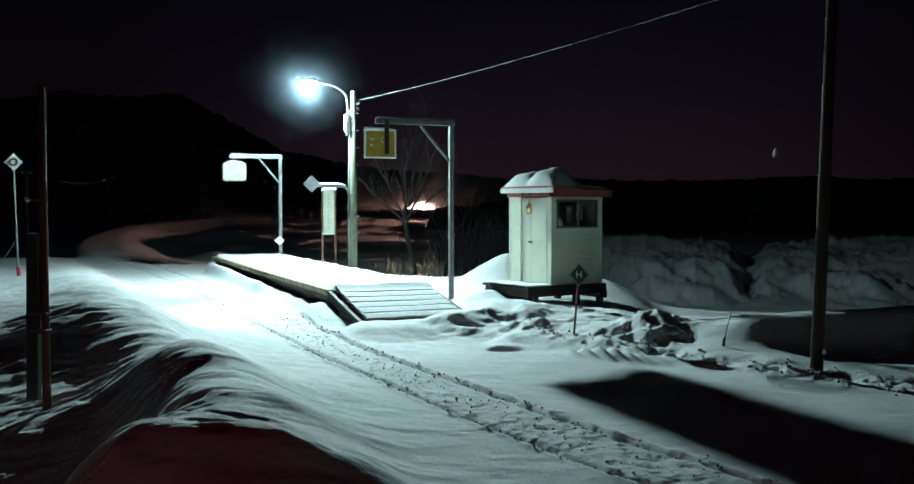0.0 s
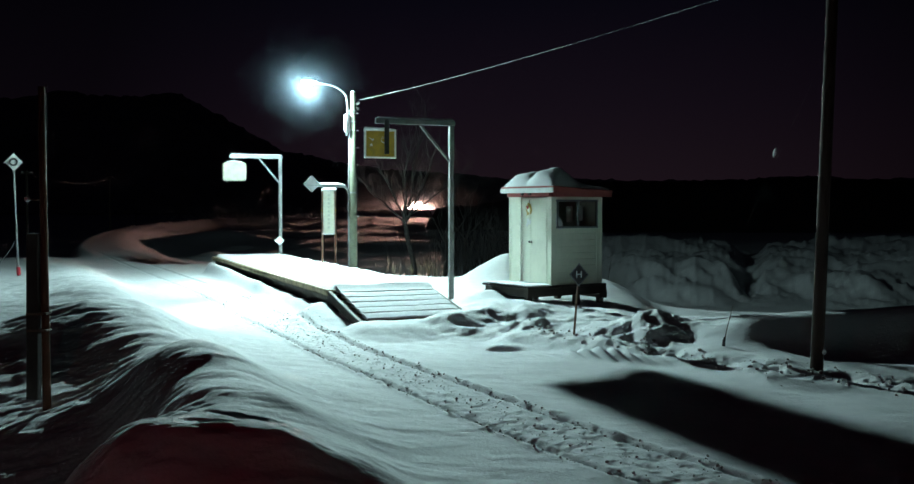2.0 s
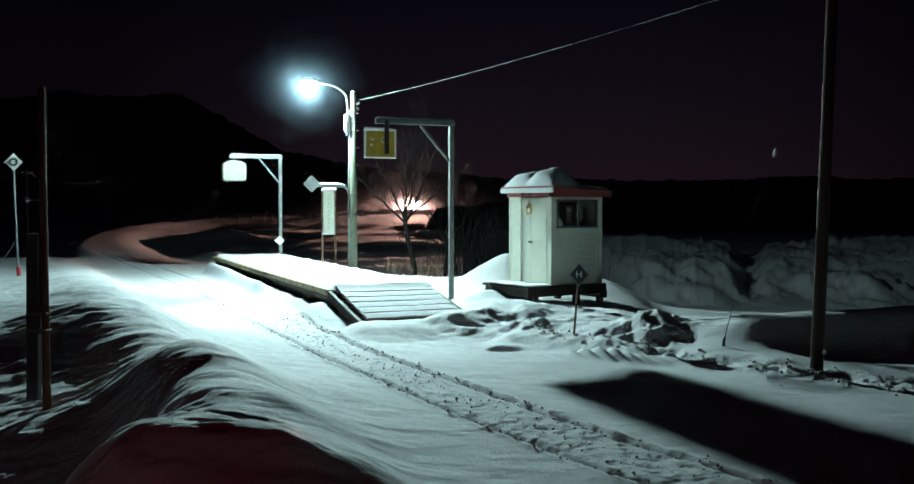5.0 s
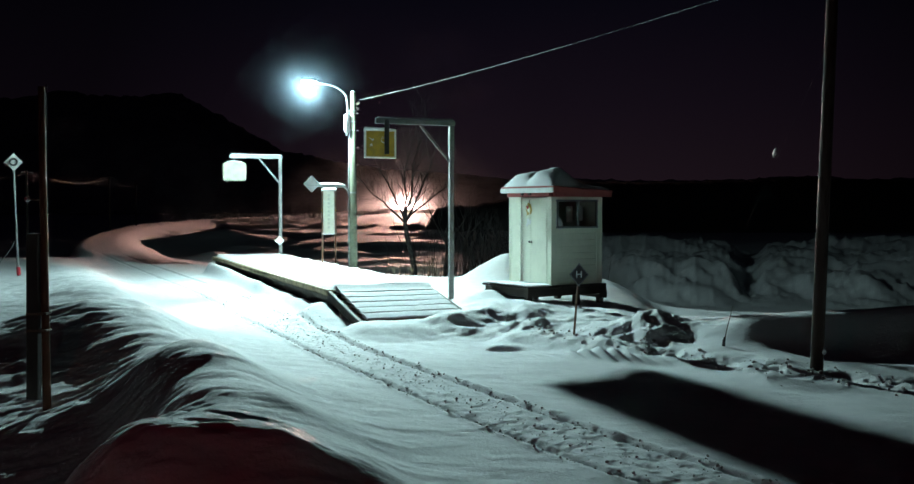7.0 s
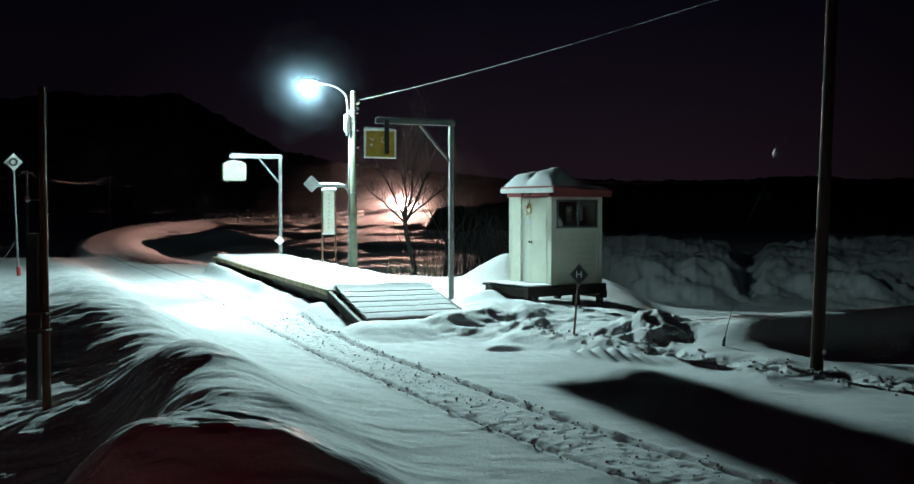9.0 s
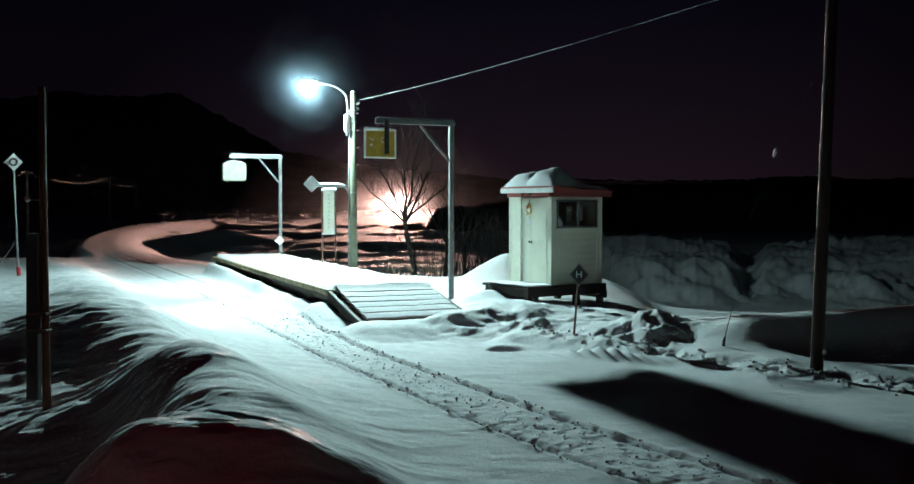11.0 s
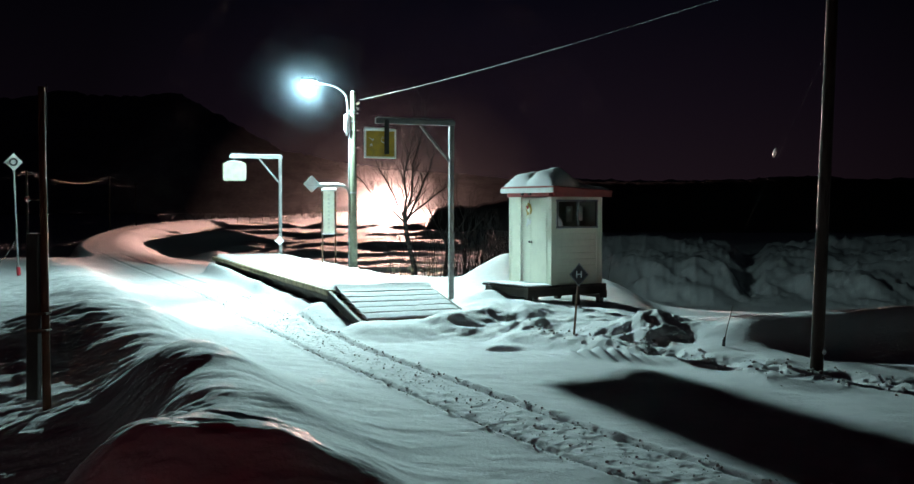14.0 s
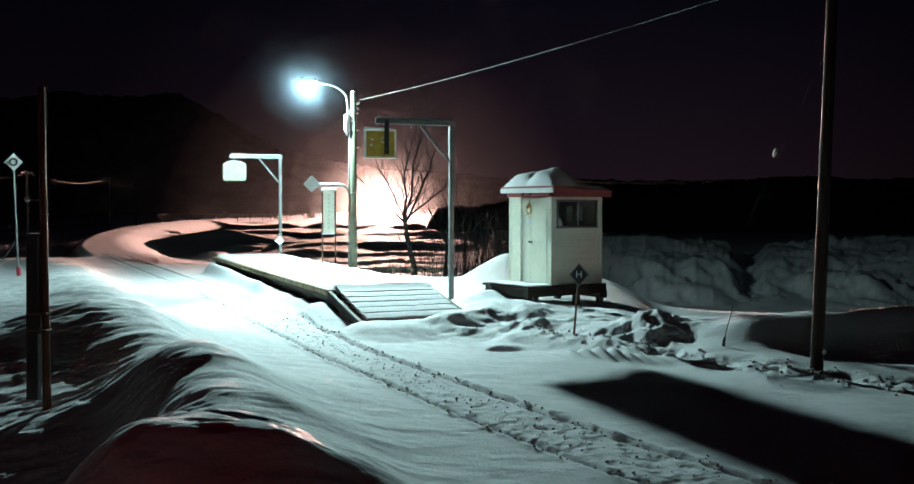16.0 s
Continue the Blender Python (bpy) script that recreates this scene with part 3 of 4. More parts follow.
def build_lamp_pole():
    g = level(POLE.x, POLE.y)
    o = thing("lamp_pole", (POLE.x, POLE.y, g - 0.3), TURN, "tapered concrete pole with step bolts behind the platform", "utility pole")
    H = 6.94 - g + 0.3
    part("shaft", tubed([(0, 0, 0), (0, 0, H * 0.5), (0.02, 0, H)], [0.165, 0.14, 0.105], 20), CONCRETE, o, "", True)
    part("cap", tubed([(0.02, 0, H), (0.02, 0, H + 0.05)], [0.10, 0.05], 16), SNOW, o, "", True)
    for k in range(8):
        z = H - 0.75 - k * 0.62
        part("step_bolt", tubed([(0.10, 0, z), (0.22, -0.02, z)], 0.014, 6), WHITE, o, "snow-tipped step bolt")
        part("band", tubed([(0.01, 0, z - 0.02), (0.01, 0, z + 0.02)], 0.148 - 0.035 * z / H, 16), GALV, o)
    part("conduit", tubed([(-0.17, -0.03, 0), (-0.16, -0.03, H * 0.5), (-0.13, -0.03, H * 0.86)], 0.028, 8), GALV, o, "frosted cable conduit", True)
    part("cable_clamp", tubed([(0.13, -0.02, H - 0.42), (0.24, -0.05, H - 0.36)], 0.045, 8), CERAMIC, o, "white insulator clamp")
    part("cable_hook", tubed([(0.14, 0.0, H - 0.52), (0.2, 0.0, H - 0.62), (0.24, 0, H - 0.55)], 0.018, 6), CERAMIC, o)
    return o, g


pole_ob, pole_g = build_lamp_pole()


def build_street_lamp():
    o = thing("street_lamp", (POLE.x, POLE.y, 5.50), TURN, "lit LED street lamp on a curved bracket arm", "street lamp")
    pts = [(-0.17, 0, 0.2), (-0.18, 0, 0.9), (-0.21, 0, 1.15)]
    for k in range(1, 11):
        t = k / 10 * math.pi / 2
        pts.append((-0.21 - 0.95 * (1 - math.cos(t)), 0, 1.15 + 0.55 * math.sin(t)))
    pts.append((-1.42, 0, 1.73))
    part("bracket_arm", tubed(pts, 0.032, 10), GALV, o, "curved frosted pipe", True)
    bm = rounded_box(bmesh.new(), 0.17, 0.17, 0.66, 0.05)
    bmesh.ops.transform(bm, matrix=Matrix.Translation((-0.22, -0.02, 0.32)), verts=bm.verts)
    part("ballast_box", bm, WHITE, o, "frosted ballast box", True)
    part("box_tip", tubed([(-0.22, -0.02, 0.0), (-0.22, -0.02, -0.12)], [0.05, 0.02], 8), WHITE, o)
    for zz in (0.35, 0.75):
        part("pole_band", tubed([(0.01, 0, zz), (0.01, 0, zz + 0.05)], 0.135, 16), GALV, o)
    bm = bmesh.new()
    bmesh.ops.create_uvsphere(bm, u_segments=20, v_segments=10, radius=1.0)
    bmesh.ops.transform(bm, matrix=Matrix.Translation((-1.60, 0, 1.79)) @ Matrix.Diagonal((0.30, 0.15, 0.09, 1)), verts=bm.verts)
    part("head", bm, WHITE, o, "pale lamp head", True)
    bm = bmesh.new()
    bmesh.ops.create_uvsphere(bm, u_segments=20, v_segments=10, radius=1.0)
    bmesh.ops.transform(bm, matrix=Matrix.Translation((-1.64, 0, 1.73)) @ Matrix.Diagonal((0.22, 0.15, 0.12, 1)), verts=bm.verts)
    ln = part("lens", bm, LAMP_GLOW, o, "glowing white lens", True)
    ln.visible_shadow = False
    return o


build_street_lamp()


def build_marker_arm():
    o = thing("diamond_sign", (POLE.x, POLE.y, 3.37), TURN, "plain grey diamond sign on a snow-topped pipe arm", "sign")
    pts = [(-0.15, -0.05, -0.10), (-0.22, -0.06, 0.08), (-0.36, -0.06, 0.18), (-0.6, -0.06, 0.20), (-1.28, -0.06, 0.20), (-1.62, -0.06, 0.20)]
    part("pipe_arm", tubed(pts, 0.04, 10), GALV, o, "frosted pipe", True)
    part("snow_line", tubed([(-0.3, -0.06, 0.20), (-0.45, -0.06, 0.245), (-0.9, -0.06, 0.25), (-1.36, -0.06, 0.245)], [0.03, 0.05, 0.055, 0.03], 8), SNOW, o, "", True)
    bm = diamond(0.43, 0.03)
    bmesh.ops.transform(bm, matrix=Matrix.Translation((-1.55, -0.12, 0.25)), verts=bm.verts)
    part("plate", bm, material("bare_aluminium", (0.34, 0.35, 0.34), 0.5, metal=0.3, grain=6, spread=0.2), o, "bare grey plate")
    part("stiffener", boxed((0.36, 0.03, 0.03), (-1.53, -0.15, 0.20), None, 0.004), GALV, o)
    part("clamp", tubed([(0.0, 0, -0.08), (0.0, 0, -0.02)], 0.16, 16), GALV, o)


build_marker_arm()


def build_name_board():
    c = on(10.0, 2.72)
    o = thing("name_board", (c.x, c.y, TOP - 0.02), TURN - 21, "tall pale station notice board on two brown posts", "notice board")
    w = 0.44
    for sx in (-1, 1):
        part("post", boxed((0.055, 0.06, 2.62), (sx * (w / 2 + 0.005), 0.0, 1.31), None, 0.006), RUST, o, "brown timber post")
    part("panel", boxed((w - 0.06, 0.05, 1.50), (0, -0.005, 1.90), None, 0.006), PAPER, o, "pale weathered panel")
    part("top_cap", boxed((w + 0.10, 0.10, 0.06), (0, 0, 2.66), None, 0.008), WHITE, o)
    part("snow_cap", heap(bmesh.new(), -w / 2 - 0.06, w / 2 + 0.06, -0.06, 0.06, 2.69, 0.05, 4.0, 12, 6, 0.05), SNOW, o, "", True)
    part("bottom_rail", boxed((w + 0.02, 0.07, 0.05), (0, 0, 1.13), None, 0.006), WHITE, o)
    r = random.Random(5)
    for k in range(9):                         # writing too small to read
        part("writing_bar", boxed((0.07, 0.006, 0.08), (0, -0.033, 2.48 - k * 0.14), None, 0), material("faint_ink", (0.62, 0.64, 0.56), 0.7) if k == 0 else bpy.data.materials["faint_ink"], o)
    for sx in (-1, 1):
        part("hook", boxed((0.03, 0.04, 0.05), (sx * 0.25, -0.03, 1.95), None, 0.004), YELLOW, o)


build_name_board()


# ---------------------------------------------------------------- waiting shelter
HUT_PHI = 33.0
HUT = Vector((2.46, 25.8))           # its near corner
HA = Vector((-math.sin(radians(HUT_PHI)), math.cos(radians(HUT_PHI))))    # along the door side
HB = Vector((HA.y, -HA.x))                                                # along the window side
HUT_TURN = math.degrees(math.atan2(HB.y, HB.x))                           # local x: window side, local y: door side
LA, LB, HH = 1.80, 1.68, 2.32


def build_hut():
    o = thing("waiting_shelter", (HUT.x, HUT.y, TOP), HUT_TURN, "cream sheet-steel waiting shelter with red eaves and snowy roof", "shelter")
    t = 0.05
    # door side (local x = 0): fixed bay far, two door leaves, fixed bay near
    def side(y0, y1, name, mat=CREAM, x=0.0, lab="", z0=0.0, z1=HH):
        return part(name, boxed((t, y1 - y0 - 0.006, z1 - z0), (x, (y0 + y1) / 2, (z0 + z1) / 2), None, 0.006), mat, o, lab)
    side(1.30, LA, "wall_panel")
    side(0.0, 0.16, "wall_panel")
    for k, (y0, y1) in enumerate(((0.16, 0.86), (0.86, 1.28))):
        d = part("door", boxed((0.035, y1 - y0 - 0.012, 2.26), (-0.012 + 0.006 * k, (y0 + y1) / 2, 1.15), None, 0.006), CREAM, o, "closed cream steel sliding door leaf")
        part("handle", tubed([(-0.03, 0.86 + (-0.05 if k == 0 else 0.05), 1.10), (-0.055, 0.86 + (-0.05 if k == 0 else 0.05), 1.12), (-0.03, 0.86 + (-0.05 if k == 0 else 0.05), 1.14)], 0.018, 6), BLACK, d, "dark handle")
    part("door_post", boxed((0.075, 0.045, 2.28), (-0.012, 1.30, 1.14), None, 0.005), CREAM, o, "raised door jamb")
    part("door_track", boxed((0.08, 1.3, 0.05), (-0.03, 0.66, 0.02), None, 0.005), GALV, o)
    # window side (local y = 0)
    wx0, wx1, wz0, wz1 = 0.17, 1.52, 1.52, 2.22
    def front(x0, x1, z0, z1, name="wall_panel", y=0.0, mat=CREAM):
        return part(name, boxed((x1 - x0 - 0.004, t, z1 - z0 - 0.004), ((x0 + x1) / 2, y, (z0 + z1) / 2), None, 0.006), mat, o)
    front(0.03, wx0, 0, HH)
    front(wx1, LB, 0, HH)
    front(wx0, wx1, wz1, HH)
    nb = 9
    for k in range(nb):                              # horizontal siding below the window
        z0, z1 = wz0 * k / nb, wz0 * (k + 1) / nb
        part("siding_board", boxed((wx1 - wx0 - 0.004, 0.04, z1 - z0 - 0.003), ((wx0 + wx1) / 2, 0.003, (z0 + z1) / 2), Matrix.Rotation(radians(1.2), 4, "X"), 0.002), CREAM, o)
    part("inner_lining", boxed((wx1 - wx0, 0.02, wz0), ((wx0 + wx1) / 2, 0.045, wz0 / 2), None, 0), CREAM, o)
    w = part("window", boxed((wx1 - wx0 + 0.08, 0.07, 0.05), ((wx0 + wx1) / 2, -0.012, wz0), None, 0.005), GALV, o, "two-pane sliding window with aluminium frame")
    part("head_rail", boxed((wx1 - wx0 + 0.08, 0.07, 0.05), ((wx0 + wx1) / 2, -0.012, wz1), None, 0.005), GALV, w)
    for x in (wx0, (wx0 + wx1) / 2 + 0.02, wx1):
        part("stile", boxed((0.045, 0.065, wz1 - wz0 - 0.05), (x, -0.012, (wz0 + wz1) / 2), None, 0.005), GALV, w)
    for x0, x1, y in ((wx0, (wx0 + wx1) / 2, -0.005), ((wx0 + wx1) / 2, wx1, 0.012)):
        g = part("pane", boxed((x1 - x0 - 0.03, 0.005, wz1 - wz0 - 0.05), ((x0 + x1) / 2, y, (wz0 + wz1) / 2), None, 0), GLASS, w)
        g.visible_shadow = False
    # notices and a snow scarf behind the glass
    part("paper_notice", boxed((0.20, 0.006, 0.42), (0.62, 0.03, 1.86), None, 0), PAPER, w)
    part("paper_notice", boxed((0.16, 0.006, 0.38), (1.02, 0.05, 1.88), None, 0), WHITE, w)
    bm = bmesh.new()
    bmesh.ops.create_icosphere(bm, subdivisions=3, radius=1.0)
    for v in bm.verts:
        v.co = Vector((0.23 + v.co.x * 0.13, -0.02 + 0.012 * v.co.y, 1.63 + v.co.z * 0.16 - 0.06 * v.co.x))
    part("snow_corner", bm, SNOW, w, "snow stuck in the pane's corner", True)
    # far walls and floor
    part("wall_panel", boxed((t, LA - 0.05, HH), (LB, LA / 2, HH / 2), None, 0.006), CREAM, o)
    part("wall_panel", boxed((LB - 0.06, t, HH), (LB / 2, LA, HH / 2), None, 0.006), CREAM, o)
    part("floor", boxed((LB - 0.06, LA - 0.06, 0.04), (LB / 2, LA / 2, 0.03), None, 0), WOOD, o)
    part("ceiling_board", boxed((LB - 0.06, LA - 0.06, 0.03), (LB / 2, LA / 2, HH - 0.03), None, 0), CREAM, o)
    for x, y in ((0, 0), (LB, 0), (0, LA), (LB, LA)):
        part("corner_trim", boxed((0.07, 0.07, HH), (x, y, HH / 2), None, 0.006), CREAM, o)
    # eaves: red fascia band under a pale gutter plate, roof falls gently to the far side
    roof = part("roof", boxed((LB + 0.34, LA + 0.50, 0.06), (LB / 2 + 0.03, LA / 2, HH + 0.20), Matrix.Rotation(radians(3.0), 4, "Y"), 0.006), RED, o, "red sheet roof")
    part("fascia_door_side", boxed((0.04, LA + 0.50, 0.13), (-0.15, LA / 2, HH + 0.17), None, 0.005), WHITE, roof, "frosted pale fascia")
    part("fascia_window_side", boxed((LB + 0.30, 0.03, 0.15), (LB / 2 + 0.03, -0.24, HH + 0.12), Matrix.Rotation(radians(3.0), 4, "Y"), 0.005), RED, roof, "dull red fascia")
    part("eaves_board", boxed((0.12, LA + 0.04, 0.13), (-0.04, LA / 2, HH + 0.065), None, 0.005), RED, roof, "red eaves board")
    part("eaves_board", boxed((LB, 0.10, 0.13), (LB / 2 + 0.04, -0.03, HH + 0.065), None, 0.005), RED, roof, "red eaves board")
    for y in (0.80, 1.12):
        part("bracket", boxed((0.05, 0.09, 0.07), (-0.115, y, HH + 0.08), None, 0.006), BLACK, roof)
    # snow cap, two lobes
    bm = bmesh.new()
    nx, ny = 36, 40
    rows = []
    for j in range(ny + 1):
        row = []
        for i in range(nx + 1):
            u, v = i / nx, j / ny
            x, y = -0.12 + (LB + 0.30) * u, -0.20 + (LA + 0.40) * v
            k = min(1, min(u, 1 - u, v, 1 - v) / 0.10)
            k = math.sqrt(max(0, 1 - (1 - k) ** 2))
            lobe = lambda cx, cy, rx, ry, t: t * math.exp(-((((x - cx) / rx) ** 2 + ((y - cy) / ry) ** 2) ** 1.2))
            h = 0.07 + max(lobe(0.30, 0.42, 0.62, 0.55, 0.40), lobe(0.32, 1.38, 0.55, 0.55, 0.33)) + lobe(0.9, 0.9, 0.55, 0.9, 0.10)
            h *= 1 + 0.18 * noise.noise(Vector((x * 2.3, y * 2.3, 1.7)))
            row.append(bm.verts.new((x, y, HH + 0.235 - 0.052 * (x - LB / 2) + k * h)))
        rows.append(row)
    for a, b in zip(rows, rows[1:]):
        for i in range(nx):
            bm.faces.new((a[i], a[i + 1], b[i + 1], b[i]))
    part("snow_cap", bm, SNOW, roof, "thick two-lobed snow cap", True)
    return o


build_hut()


def build_wreath():
    p = HUT + HA * 0.84 - HB * 0.06
    o = thing("door_wreath", (p.x, p.y, TOP + 2.02), HUT_TURN, "straw and paper door wreath, yellow and white", "wreath")
    r = random.Random(8)
    bm = bmesh.new()
    for k in range(26):
        a = r.uniform(0, 6.28)
        q = Vector((-0.03 + r.uniform(-0.03, 0.01), 0.10 * math.cos(a), 0.0 + 0.12 * math.sin(a)))
        tube(bm, [q, q + Vector((r.uniform(-0.02, 0.0), r.uniform(-0.06, 0.06), r.uniform(-0.1, 0.04)))], [0.02, 0.008], 5)
    part("straw_ring", bm, YELLOW, o)
    for k in range(7):
        part("paper_strip", boxed((0.012, r.uniform(0.05, 0.10), r.uniform(0.09, 0.2)), (-0.04 - 0.006 * k % 0.02, r.uniform(-0.09, 0.09), -0.2 - r.uniform(0, 0.22)), Matrix.Rotation(r.uniform(-0.4, 0.4), 4, "X"), 0.003), WHITE if k % 2 else PAPER, o)
    part("ornament", tubed([(-0.05, 0.03, 0.02), (-0.07, 0.03, 0.02)], 0.04, 10), RED_REFLECT, o)
    part("cord", tubed([(-0.03, 0, 0.06), (-0.03, 0, 0.22)], 0.008, 5), RUST, o)


build_wreath()


def build_hut_deck():
    o = thing("shelter_deck", (HUT.x, HUT.y, 0), HUT_TURN, "dark timber deck on posts under the shelter, snow on top", "deck")
    x0, x1, y0, y1 = -0.85, LB + 0.12, -0.12, LA + 0.15
    n = 9
    for k in range(n):
        a, b = y0 + (y1 - y0) * k / n, y0 + (y1 - y0) * (k + 1) / n
        part("deck_board", boxed((x1 - x0, b - a - 0.012, 0.06), ((x0 + x1) / 2, (a + b) / 2, TOP - 0.032), None, 0.006), DARKWOOD, o)
    part("front_beam", boxed((x1 - x0, 0.14, 0.20), ((x0 + x1) / 2, y0 + 0.07, TOP - 0.165), None, 0.01), DARKWOOD, o)
    part("front_beam", boxed((0.14, y1 - y0 - 0.3, 0.20), (x0 + 0.07, (y0 + y1) / 2, TOP - 0.165), None, 0.01), DARKWOOD, o)
    part("cross_beam", boxed((0.16, y1 - y0, 0.22), (x1 - 0.10, (y0 + y1) / 2 - 0.06, TOP - 0.28), None, 0.02), DARKWOOD, o)
    for x in (x0 + 0.1, LB / 2, x1 - 0.14):
        for y in (y0 + 0.12, y1 - 0.15):
            part("post", boxed((0.16, 0.16, 0.9), (x, y, 0.12), None, 0.015), DARKWOOD, o)
    bm = heap(bmesh.new(), x0 - 0.02, -0.06, y0, y1, TOP - 0.003, 0.05, 3.3, 12, 40, 0.06)
    part("snow_cover", bm, SNOW, o, "", True)


build_hut_deck()


# ---------------------------------------------------------------- marker posts
def build_letter_sign():
    x, y = 2.49, 20.2
    g = level(x, y)
    z = 1.42
    o = thing("letter_sign", (x, y, g - 0.2), -6, "black diamond sign with a white letter on a leaning post", "sign")
    lean = 0.09
    part("post", tubed([(-0.02 - lean, 0.03, 0), (0, 0.03, z - g + 0.2 + 0.1)], 0.022, 8), RUST, o)
    c = Vector((0.0, 0, z - g + 0.2))
    bm = diamond(0.30, 0.02)
    bmesh.ops.transform(bm, matrix=Matrix.Translation(c) @ Matrix.Diagonal((0.92, 1, 1.14, 1)), verts=bm.verts)
    part("rim_plate", bm, GALV, o, "pale rim")
    bm = diamond(0.262, 0.02)
    bmesh.ops.transform(bm, matrix=Matrix.Translation(c + Vector((0, -0.006, 0))) @ Matrix.Diagonal((0.92, 1, 1.14, 1)), verts=bm.verts)
    part("face_plate", bm, BLACK, o, "black face")
    cu = bpy.data.curves.new("letter", "FONT")
    cu.body, cu.size, cu.extrude, cu.align_x, cu.align_y = "H", 0.19, 0.003, "CENTER", "CENTER"
    tmp = bpy.data.objects.new("letter", cu)
    me = bpy.data.meshes.new_from_object(tmp)
    bpy.data.objects.remove(tmp)
    me.materials.append(WHITE)
    lo = new("letter", me)
    lo.parent = o
    lo.matrix_basis = Matrix.Translation(c + Vector((0, -0.021, 0))) @ Matrix.Rotation(radians(90), 4, "X")
    lo["label"] = "white letter H"


build_letter_sign()


def build_ring_sign():
    x, y = -16.6, 37.2
    g = level(x, y)
    z = 2.8 + (355 - 278) * 37.2 / 1700
    o = thing("ring_sign", (x, y, g - 0.2), 8, "white diamond sign with a black ring on a thin post", "sign")
    b = z - g + 0.2
    part("post", tubed([(0.11, 0.03, 0), (-0.02, 0.03, b)], 0.04, 8), GALV, o)
    bm = diamond(0.46, 0.03)
    bmesh.ops.transform(bm, matrix=Matrix.Translation((0, 0, b)), verts=bm.verts)
    part("plate", bm, WHITE, o)
    bm = bmesh.new()
    pts = [(0.125 * math.cos(k * math.pi / 12), -0.02, b + 0.125 * math.sin(k * math.pi / 12)) for k in range(25)]
    tube(bm, pts, 0.028, 6)
    part("ring", bm, BLACK, o, "black ring")
    part("red_tape", tubed([(0.11, 0.03, 0.25), (0.10, 0.03, 0.55)], 0.075, 10), RED_REFLECT, o, "red reflective band")
    part("guy_wire", tubed([(0.04, 0.03, b - 2.9), (-0.20, 0.1, b - 3.3), (-1.2, 0.3, 0.0)], 0.012, 6), GALV, o)


build_ring_sign()


# ---------------------------------------------------------------- wooden poles near the camera
def build_utility_pole(name, x, y, top, lean, radius, label, wood):
    g = level(x, y)
    tall = top - g + 0.3
    o = thing(name, (x, y, g - 0.3), 0, label, "utility pole")
    part("shaft", tubed([(0, 0, 0), (lean * 0.5, 0, tall * 0.5), (lean, 0, tall)], [radius, radius * 0.9, radius * 0.78], 18), wood, o, "", True)
    return o, g


rp, rg = build_utility_pole("utility_pole", 5.86, 16.1, 8.9, 0.27, 0.105, "tall brown wooden utility pole leaning slightly", BROWNWOOD)
bm = bmesh.new()
bmesh.ops.create_icosphere(bm, subdivisions=2, radius=0.06)
part("snow_clod", bm, SNOW, rp, "snow stuck to the base").location = (0.09, -0.04, 0.62)

wire = [Vector((6.0, 16.1, 5.4)).lerp(Vector((7.4, 30.0, level(7.4, 30.0))), k / 12) for k in range(13)]
guy = tagged(mesh_object("guy_wire", tubed(wire, 0.0007, 5), RUBBER), "thin dark guy wire from the pole with a porcelain insulator", "wire")
part("insulator", tubed([(6.385, 19.9, 3.97), (6.39, 19.95, 3.93), (6.40, 20.05, 3.86), (6.405, 20.1, 3.82)], [0.02, 0.036, 0.036, 0.016], 10), CERAMIC, guy, "white porcelain insulator", True)

lp, lg = build_utility_pole("utility_pole", -6.20, 14.9, 4.60, -0.02, 0.062, "dark wooden pole with a splint, by the bank", REDWOOD)
up = 0.3 - lg                       # heights below are over the rails
part("splint", boxed((0.18, 0.14, 2.25 - lg), (-0.155, -0.06, (2.56 + lg) / 2 + up), Matrix.Rotation(radians(0.8), 4, "Y"), 0.012), DARKWOOD, lp, "thick square splint")
for zz in (0.95, 1.2):
    part("band", boxed((0.31, 0.20, 0.035), (-0.09, -0.04, zz + up), None, 0.004), RUST, lp)
part("earth_wire", tubed([(0.052, 0.0, 3.95 + up), (0.05, 0.0, 4.55 + up), (0.06, 0, 4.63 + up)], 0.012, 6), GALV, lp, "bright wire up the side")
part("bracket", tubed([(-0.02, -0.03, 2.90 + up), (-0.24, -0.06, 2.92 + up)], 0.012, 6), RUST, lp)
part("insulator", tubed([(-0.24, -0.03, 2.92 + up), (-0.24, -0.08, 2.92 + up)], [0.05, 0.03], 8), CERAMIC, lp, "white insulator")

bm = bmesh.new()
pts = []
A, B = Vector((POLE.x + 0.24, POLE.y, 6.66)), Vector((6.12, 16.1, 6.75))
for k in range(31):
    t = k / 30
    pts.append(A.lerp(B, t) - Vector((0, 0, 4 * 0.14 * t * (1 - t))))
tagged(mesh_object("overhead_cable", tube(bm, pts, 0.007, 6), GALV, None, "", True), "thin pale overhead cable from the lamp pole", "cable")


